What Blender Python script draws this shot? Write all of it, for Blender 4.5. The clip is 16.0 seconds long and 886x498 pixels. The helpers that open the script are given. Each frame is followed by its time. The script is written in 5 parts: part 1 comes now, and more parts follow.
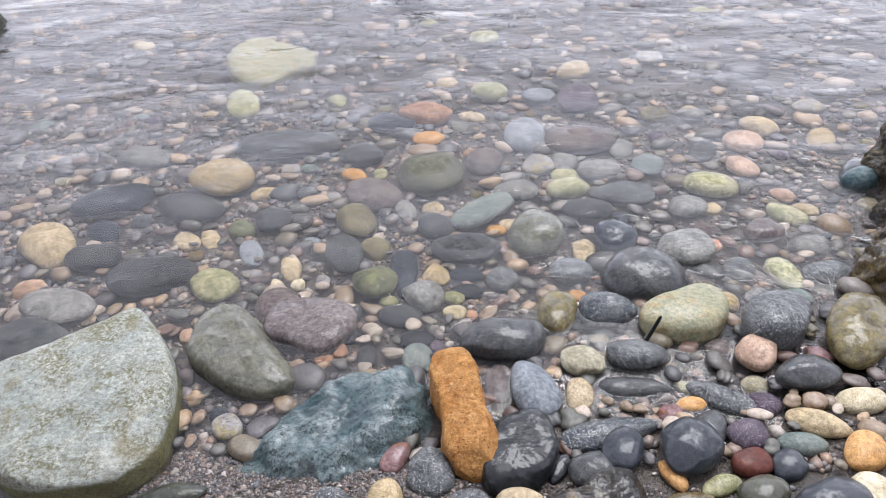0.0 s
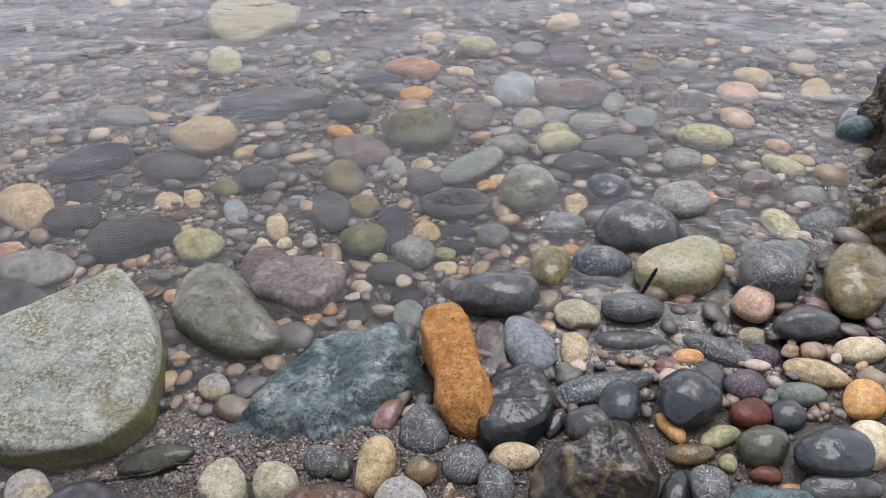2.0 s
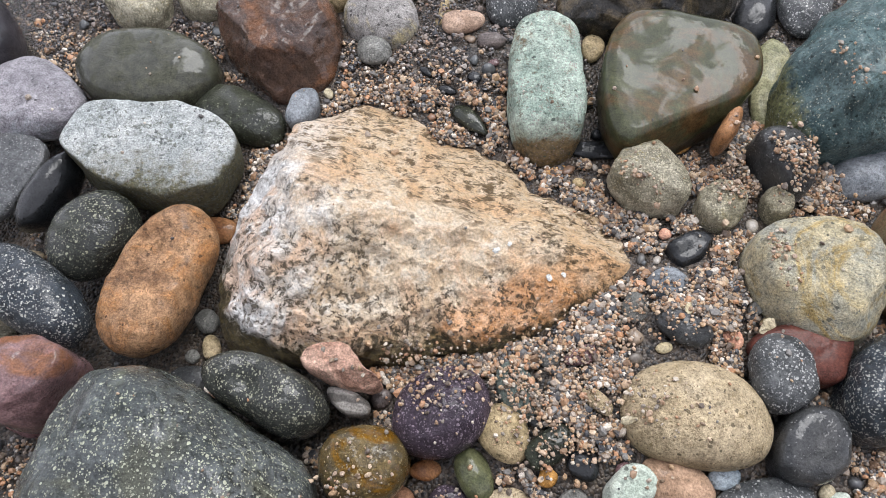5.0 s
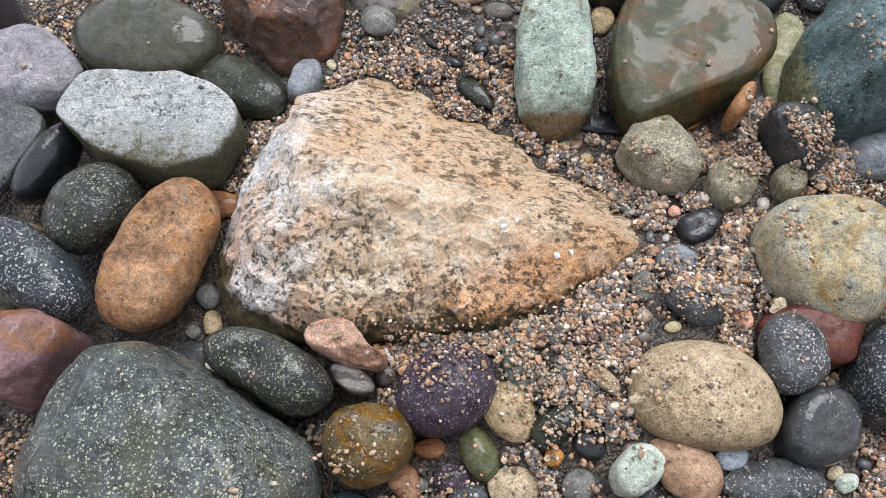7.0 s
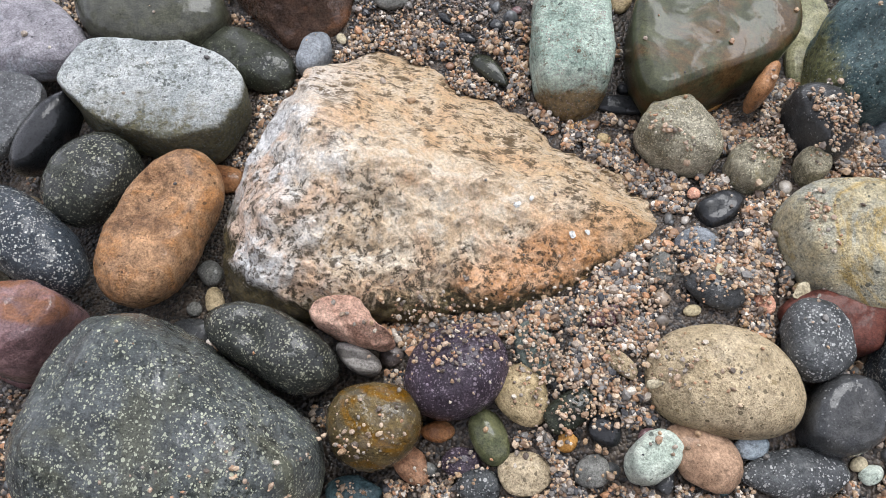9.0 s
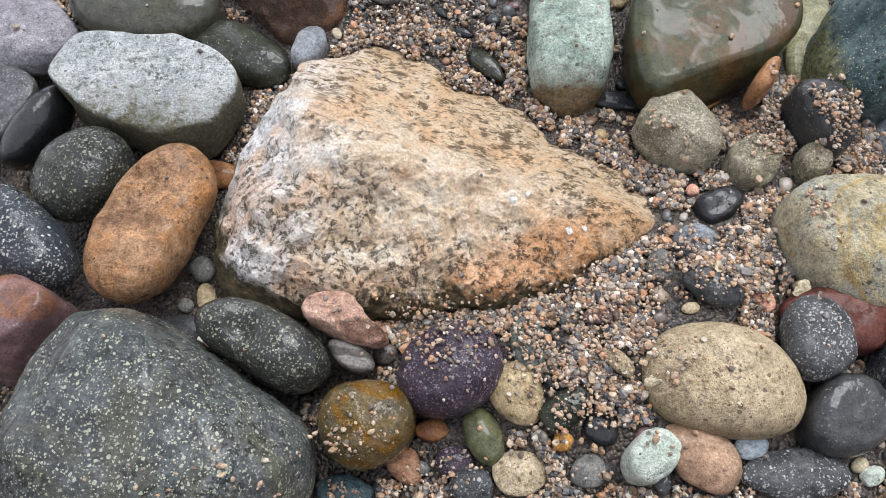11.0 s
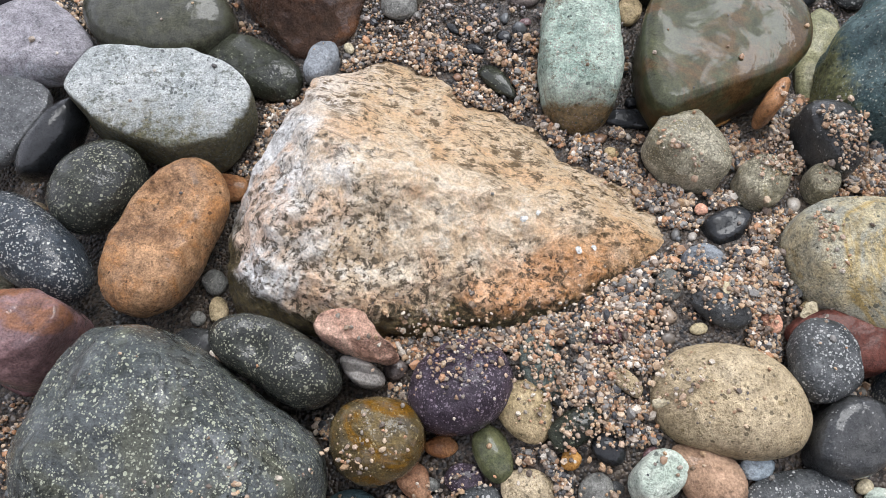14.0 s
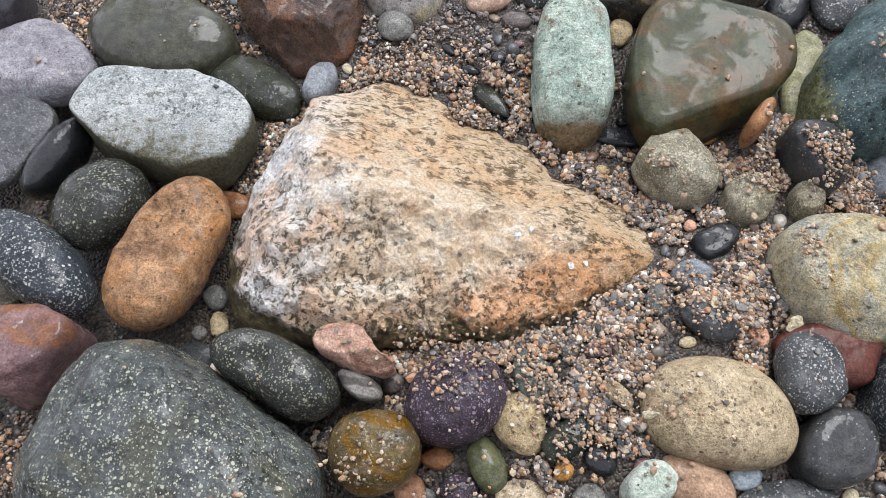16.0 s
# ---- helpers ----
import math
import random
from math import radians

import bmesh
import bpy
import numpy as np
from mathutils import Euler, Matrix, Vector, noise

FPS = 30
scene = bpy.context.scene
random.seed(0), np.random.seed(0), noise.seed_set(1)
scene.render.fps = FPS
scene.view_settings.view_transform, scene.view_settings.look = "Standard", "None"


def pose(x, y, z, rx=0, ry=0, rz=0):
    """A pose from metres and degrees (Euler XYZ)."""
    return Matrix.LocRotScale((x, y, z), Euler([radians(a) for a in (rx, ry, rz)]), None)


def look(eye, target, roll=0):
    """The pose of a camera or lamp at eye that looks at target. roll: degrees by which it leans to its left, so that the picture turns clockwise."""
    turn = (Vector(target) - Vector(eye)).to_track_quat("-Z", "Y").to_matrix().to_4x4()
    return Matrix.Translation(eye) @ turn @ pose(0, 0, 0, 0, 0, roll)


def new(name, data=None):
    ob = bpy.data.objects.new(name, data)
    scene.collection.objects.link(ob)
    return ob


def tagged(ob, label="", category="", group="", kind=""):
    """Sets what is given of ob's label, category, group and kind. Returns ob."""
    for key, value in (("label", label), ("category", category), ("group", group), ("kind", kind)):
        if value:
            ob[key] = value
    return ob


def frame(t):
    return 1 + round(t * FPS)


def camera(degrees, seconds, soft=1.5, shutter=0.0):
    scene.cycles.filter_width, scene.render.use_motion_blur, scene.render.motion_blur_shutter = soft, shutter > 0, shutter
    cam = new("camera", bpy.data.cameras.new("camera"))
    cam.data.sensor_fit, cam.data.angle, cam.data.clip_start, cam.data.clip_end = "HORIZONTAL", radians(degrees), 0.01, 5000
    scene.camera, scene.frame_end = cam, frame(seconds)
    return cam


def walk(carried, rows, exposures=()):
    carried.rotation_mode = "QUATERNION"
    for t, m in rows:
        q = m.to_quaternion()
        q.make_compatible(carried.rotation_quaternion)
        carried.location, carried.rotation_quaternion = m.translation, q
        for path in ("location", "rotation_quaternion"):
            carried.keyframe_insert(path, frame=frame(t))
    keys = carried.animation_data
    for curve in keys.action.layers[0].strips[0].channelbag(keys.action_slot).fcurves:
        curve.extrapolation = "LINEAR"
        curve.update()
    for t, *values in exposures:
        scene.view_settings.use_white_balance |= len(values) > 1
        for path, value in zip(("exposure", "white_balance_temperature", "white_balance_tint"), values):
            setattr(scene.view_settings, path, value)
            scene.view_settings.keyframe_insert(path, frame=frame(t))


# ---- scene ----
cam = camera(63.5, 16.0, soft=0.9)
PATH = [
    (0, (0.022, -0.286, 1.018), (-0.164, 1.365, -0.095), -2.4),
    (0.5, (0.033, -0.3, 1.072), (-0.161, 1.471, 0.163), -3.2),
    (0.8, (0.046, -0.3, 1.101), (-0.151, 1.509, 0.271), -3.7),
    (1, (0.036, -0.314, 1.104), (-0.151, 1.505, 0.294), -3.4),
    (1.5, (0.023, -0.278, 1.036), (-0.144, 1.463, 0.066), -2.9),
    (2, (0.015, -0.265, 0.976), (-0.138, 1.333, -0.218), -2.6),
    (2.4, (0.003, -0.254, 0.899), (-0.124, 1.171, -0.499), -1.7),
    (2.5, (0.005, -0.252, 0.873), (-0.123, 1.128, -0.568), -1.8),
    (3, (0.007, -0.236, 0.758), (-0.113, 0.91, -0.878), -2.4),
    (3.5, (0.011, -0.224, 0.704), (-0.099, 0.773, -1.027), -2.7),
    (4, (0.012, -0.202, 0.675), (-0.089, 0.73, -1.092), -2.6),
    (4.5, (0.005, -0.194, 0.651), (-0.095, 0.678, -1.146), -2.6),
    (7, (-0.009, -0.188, 0.634), (-0.099, 0.579, -1.211), -2.0),
    (7.5, (-0.01, -0.197, 0.616), (-0.091, 0.565, -1.232), -1.2),
    (8, (-0.014, -0.201, 0.608), (-0.095, 0.56, -1.24), -0.9),
    (8.5, (-0.018, -0.197, 0.609), (-0.107, 0.565, -1.238), -1.1),
    (11, (-0.013, -0.199, 0.598), (-0.105, 0.575, -1.244), -0.8),
    (11.5, (-0.013, -0.198, 0.596), (-0.105, 0.564, -1.251), -0.9),
    (12, (-0.014, -0.196, 0.601), (-0.107, 0.567, -1.246), -0.9),
    (12.5, (-0.016, -0.195, 0.605), (-0.111, 0.572, -1.24), -0.9),
    (13, (-0.018, -0.195, 0.605), (-0.112, 0.573, -1.239), -0.6),
    (13.5, (-0.019, -0.192, 0.605), (-0.114, 0.568, -1.242), -0.5),
    (14, (-0.021, -0.187, 0.61), (-0.119, 0.579, -1.235), -0.7),
    (14.5, (-0.02, -0.192, 0.62), (-0.114, 0.591, -1.218), -0.3),
    (15, (-0.016, -0.193, 0.626), (-0.109, 0.586, -1.214), -0.4),
    (15.5, (-0.019, -0.192, 0.625), (-0.111, 0.595, -1.211), -0.3),
    (16, (-0.019, -0.191, 0.625), (-0.114, 0.61, -1.205), -0.3),
]
walk(cam, [(t, look(eye, target, roll)) for t, eye, target, roll in PATH],
     exposures=[(0.0, 1.22, 6100, 12), (0.6, 0.86, 6180, 12), (1.5, 0.74, 6230, 12), (2.0, 0.86, 6320, 12), (2.5, 1.08, 6420, 11), (3.2, 1.01, 6250, 10), (16.0, 1.02, 6180, 9)])

# ---- overcast daylight ----
world = bpy.data.worlds.new("overcast_sky")
scene.world = world
world.use_nodes = True
wn, wl = world.node_tree.nodes, world.node_tree.links
sky = wn.new("ShaderNodeTexSky")
sky.sky_type, sky.sun_disc = "NISHITA", False
sky.sun_elevation, sky.sun_rotation = radians(58), radians(20)
sky.air_density, sky.dust_density = 1.0, 1.0
pale = wn.new("ShaderNodeHueSaturation")
pale.inputs["Saturation"].default_value = 0.25
wl.new(sky.outputs[0], pale.inputs["Color"])
deck = wn.new("ShaderNodeMix")                     # the even cloud deck over the clear sky
deck.data_type = "RGBA"
deck.inputs[0].default_value = 0.6
deck.inputs[7].default_value = (5.6, 5.4, 6.0, 1)
wl.new(pale.outputs[0], deck.inputs[6])
wl.new(deck.outputs[2], wn["Background"].inputs["Color"])
wn["Background"].inputs["Strength"].default_value = 0.163

sun_data = bpy.data.lights.new("cloud_sun", "SUN")
sun_data.energy, sun_data.angle, sun_data.color = 1.4, radians(38), (1.0, 0.97, 0.93)
sun = new("cloud_sun", sun_data)
sun.matrix_world = look((2.0, 5.0, 9.0), (0, 0, 0))

# ---- materials ----
def nodes_of(name):
    m = bpy.data.materials.new(name)
    m.use_nodes = True
    return m, m.node_tree.nodes, m.node_tree.links, m.node_tree.nodes["Principled BSDF"]


def ramp(n, stops, mode="LINEAR"):
    r = n.new("ShaderNodeValToRGB")
    r.color_ramp.interpolation = mode
    els = r.color_ramp.elements
    while len(els) < len(stops):
        els.new(0.5)
    for e, (p, c) in zip(els, stops):
        e.position = p
        e.color = (*c, 1) if len(c) == 3 else (c[0], c[0], c[0], 1)
    return r


def mixcol(n, l, fac, a, b, mode="MIX"):
    x = n.new("ShaderNodeMix")
    x.data_type, x.blend_type = "RGBA", mode
    for s, v in ((x.inputs[0], fac), (x.inputs[6], a), (x.inputs[7], b)):
        if isinstance(v, (int, float)):
            s.default_value = v
        elif isinstance(v, tuple):
            s.default_value = (*v, 1)
        else:
            l.new(v, s)
    return x.outputs[2]


def noise_tex(n, l, vec, scale, detail=4, rough=0.55, distort=0.0):
    t = n.new("ShaderNodeTexNoise")
    t.inputs["Scale"].default_value, t.inputs["Detail"].default_value = scale, detail
    t.inputs["Roughness"].default_value, t.inputs["Distortion"].default_value = rough, distort
    l.new(vec, t.inputs["Vector"])
    return t.outputs["Fac"]


def cells(n, l, vec, scale, feature="F1"):
    t = n.new("ShaderNodeTexVoronoi")
    t.feature = feature
    t.inputs["Scale"].default_value = scale
    l.new(vec, t.inputs["Vector"])
    return t


def shifted(n, l):
    """Object coordinates, moved on by each object's own random number."""
    tc, oi, ma = n.new("ShaderNodeTexCoord"), n.new("ShaderNodeObjectInfo"), n.new("ShaderNodeVectorMath")
    ma.operation = "MULTIPLY_ADD"
    ma.inputs[1].default_value = (1, 1, 1)
    sc = n.new("ShaderNodeVectorMath")
    sc.operation = "SCALE"
    sc.inputs[0].default_value = (7.3, 3.1, 5.7)
    l.new(oi.outputs["Random"], sc.inputs["Scale"])
    l.new(tc.outputs["Object"], ma.inputs[0])
    l.new(sc.outputs[0], ma.inputs[2])
    return ma.outputs[0], oi.outputs["Random"], tc.outputs["Object"]


def bump(n, l, b, height, strength, dist, vec=None):
    x = n.new("ShaderNodeBump")
    x.inputs["Strength"].default_value, x.inputs["Distance"].default_value = strength, dist
    l.new(height, x.inputs["Height"])
    l.new(x.outputs[0], b.inputs["Normal"])
    film = n.new("ShaderNodeBump")                     # water fills the fine relief
    if vec:
        swell = times(n, l, noise_tex(n, l, vec, 55, 3, .5), times(n, l, noise_tex(n, l, vec, 260, 2, .5), .16 + .2 * strength), "ADD")
        film.inputs["Strength"].default_value, film.inputs["Distance"].default_value = .25 + .25 * strength, .004
        l.new(swell, film.inputs["Height"])
    else:
        film.inputs["Strength"].default_value, film.inputs["Distance"].default_value = strength * .3, dist
        l.new(height, film.inputs["Height"])
    l.new(film.outputs[0], b.inputs["Coat Normal"])
    return x


def thresh(n, l, val, lo, hi):
    r = n.new("ShaderNodeMapRange")
    r.inputs["From Min"].default_value, r.inputs["From Max"].default_value = lo, hi
    l.new(val, r.inputs["Value"])
    return r.outputs[0]


def times(n, l, a, b, op="MULTIPLY"):
    m = n.new("ShaderNodeMath")
    m.operation = op
    for s, v in zip(m.inputs, (a, b)):
        if isinstance(v, (int, float)):
            s.default_value = v
        else:
            l.new(v, s)
    return m.outputs[0]


def stone_material(name, c1, c2, speck=None, amount=0.0, rough=0.5, wet=0.3, relief=0.3, grain=420, patch=22, stain=None, lichen=None, crust_shade=None, pits=0.0, stripe=None):
    """Two mottled tones, fine grain, crystals and pits, and a film of water that lies in patches."""
    m, n, l, b = nodes_of(name)
    vec, rnd, own = shifted(n, l)
    k = grain / 420
    big = noise_tex(n, l, vec, patch, 6, 0.62, 0.7)
    mid = noise_tex(n, l, vec, 105 * k, 7, 0.72, 0.4)
    fine = noise_tex(n, l, vec, grain * 1.25, 4, 0.75)
    tone = times(n, l, times(n, l, big, .72), times(n, l, mid, .28), "ADD")
    col = mixcol(n, l, thresh(n, l, tone, 0.41, 0.59), c1, c2)
    if stripe:                                          # thin beds of another colour
        wv = n.new("ShaderNodeTexWave")
        wv.inputs["Scale"].default_value, wv.inputs["Distortion"].default_value, wv.inputs["Detail"].default_value = 28, 3.5, 3
        wv.bands_direction = "Y"
        l.new(own, wv.inputs["Vector"])
        col = mixcol(n, l, thresh(n, l, wv.outputs["Fac"], .35, .75), col, stripe)
    if stain:
        col = mixcol(n, l, thresh(n, l, noise_tex(n, l, vec, patch * 0.7, 7, 0.68, 1.5), 0.52, 0.62), col, stain)
    g = ramp(n, [(0.31, (0.18,)), (0.69, (1.95,))])
    l.new(times(n, l, times(n, l, fine, .55), times(n, l, mid, .45), "ADD"), g.inputs[0])
    col = mixcol(n, l, 1.0, col, g.outputs[0], "MULTIPLY")
    if crust_shade:                                           # algae and dirt on one side of the stone, some with painted side shade
        way, edge, c = crust_shade
        dot = n.new("ShaderNodeVectorMath")
        dot.operation = "DOT_PRODUCT"
        dot.inputs[1].default_value = way
        l.new(own, dot.inputs[0])
        at = times(n, l, dot.outputs["Value"], times(n, l, mid, .03 / k), "ADD")
        f = thresh(n, l, at, edge + .012 / k, edge + .019 / k)
        shade = ramp(n, [(.35, (.4,)), (.65, (1.5,))])
        l.new(noise_tex(n, l, vec, 240 * k, 5, .7), shade.inputs[0])
        col = mixcol(n, l, times(n, l, f, .9), col, mixcol(n, l, 1.0, c, shade.outputs[0], "MULTIPLY"))
    if lichen:
        c, t = lichen
        f = times(n, l, thresh(n, l, noise_tex(n, l, vec, 150 * k, 7, .78), t, t + .045), thresh(n, l, noise_tex(n, l, vec, 21 * k, 3, .6), .4, .6))
        col = mixcol(n, l, times(n, l, f, .9), col, c)
    jit, bent = n.new("ShaderNodeTexNoise"), n.new("ShaderNodeVectorMath")
    jit.inputs["Scale"].default_value, jit.inputs["Detail"].default_value = 300, 2
    l.new(vec, jit.inputs["Vector"])
    bent.operation = "MULTIPLY_ADD"
    bent.inputs[1].default_value = (.0028, .0028, .0028)
    l.new(jit.outputs["Color"], bent.inputs[0])
    l.new(vec, bent.inputs[2])

    def crystals(scale, share, size):
        spots, sep = cells(n, l, bent.outputs[0], scale), n.new("ShaderNodeSeparateColor")
        l.new(spots.outputs["Color"], sep.inputs[0])
        lim = times(n, l, times(n, l, sep.outputs[1], size), size * .45, "ADD")
        near = thresh(n, l, times(n, l, lim, spots.outputs["Distance"], "SUBTRACT"), 0, .06)
        return times(n, l, near, thresh(n, l, sep.outputs[0], 1 - share, 1 - share + .02))
    if speck:
        thick = thresh(n, l, noise_tex(n, l, vec, 17 * k, 3, .6), .3, .56)
        f = times(n, l, crystals(620 * k, min(.75, amount * 1.1), .40), thick)
        col = mixcol(n, l, times(n, l, f, .9), col, speck)
        if amount > .33:                               # larger crystals among the fine ones
            col = mixcol(n, l, times(n, l, crystals(300 * k, amount * .5, .33), .9), col, speck)
    hollow = None
    if pits:
        hollow = crystals(250 * k, pits, .34)
        col = mixcol(n, l, times(n, l, hollow, .8), col, tuple(v * .28 for v in c1))
    lies = thresh(n, l, noise_tex(n, l, vec, patch * 1.5, 4, .6, .6), .44, .5)      # where the film of water lies
    hs = n.new("ShaderNodeHueSaturation")
    l.new(col, hs.inputs["Color"])
    l.new(times(n, l, thresh_out(n, l, rnd, 0.86, 1.14), thresh_out(n, l, lies, 1.06, 1.06 - .22 * min(wet, 1)), "MULTIPLY"), hs.inputs["Value"])
    l.new(thresh_out(n, l, rnd, 1.14, 0.94), hs.inputs["Saturation"])
    l.new(hs.outputs[0], b.inputs["Base Color"])
    l.new(thresh_out(n, l, fine, rough - 0.15, rough + 0.2), b.inputs["Roughness"])
    l.new(thresh_out(n, l, lies, wet * .3, min(1, wet * 1.6)), b.inputs["Coat Weight"])
    b.inputs["Coat Roughness"].default_value = 0.045
    b.inputs["Specular IOR Level"].default_value = .1
    b.inputs["Coat IOR"].default_value = 1.37 if wet > .5 else 1.33
    h = times(n, l, times(n, l, fine, .5), times(n, l, mid, times(n, l, big, 1.5), "ADD"), "ADD")
    if relief >= .8:
        h = times(n, l, h, times(n, l, noise_tex(n, l, vec, 48 * k, 8, .74, .3), 1.6), "ADD")
    if hollow:
        h = times(n, l, h, times(n, l, hollow, .6), "SUBTRACT")
    bump(n, l, b, h, min(1.0, relief * 1.7), 0.0055 / k, vec)
    return m


def thresh_out(n, l, val, lo, hi):
    r = n.new("ShaderNodeMapRange")
    r.inputs["To Min"].default_value, r.inputs["To Max"].default_value = lo, hi
    l.new(val, r.inputs["Value"])
    return r.outputs[0]


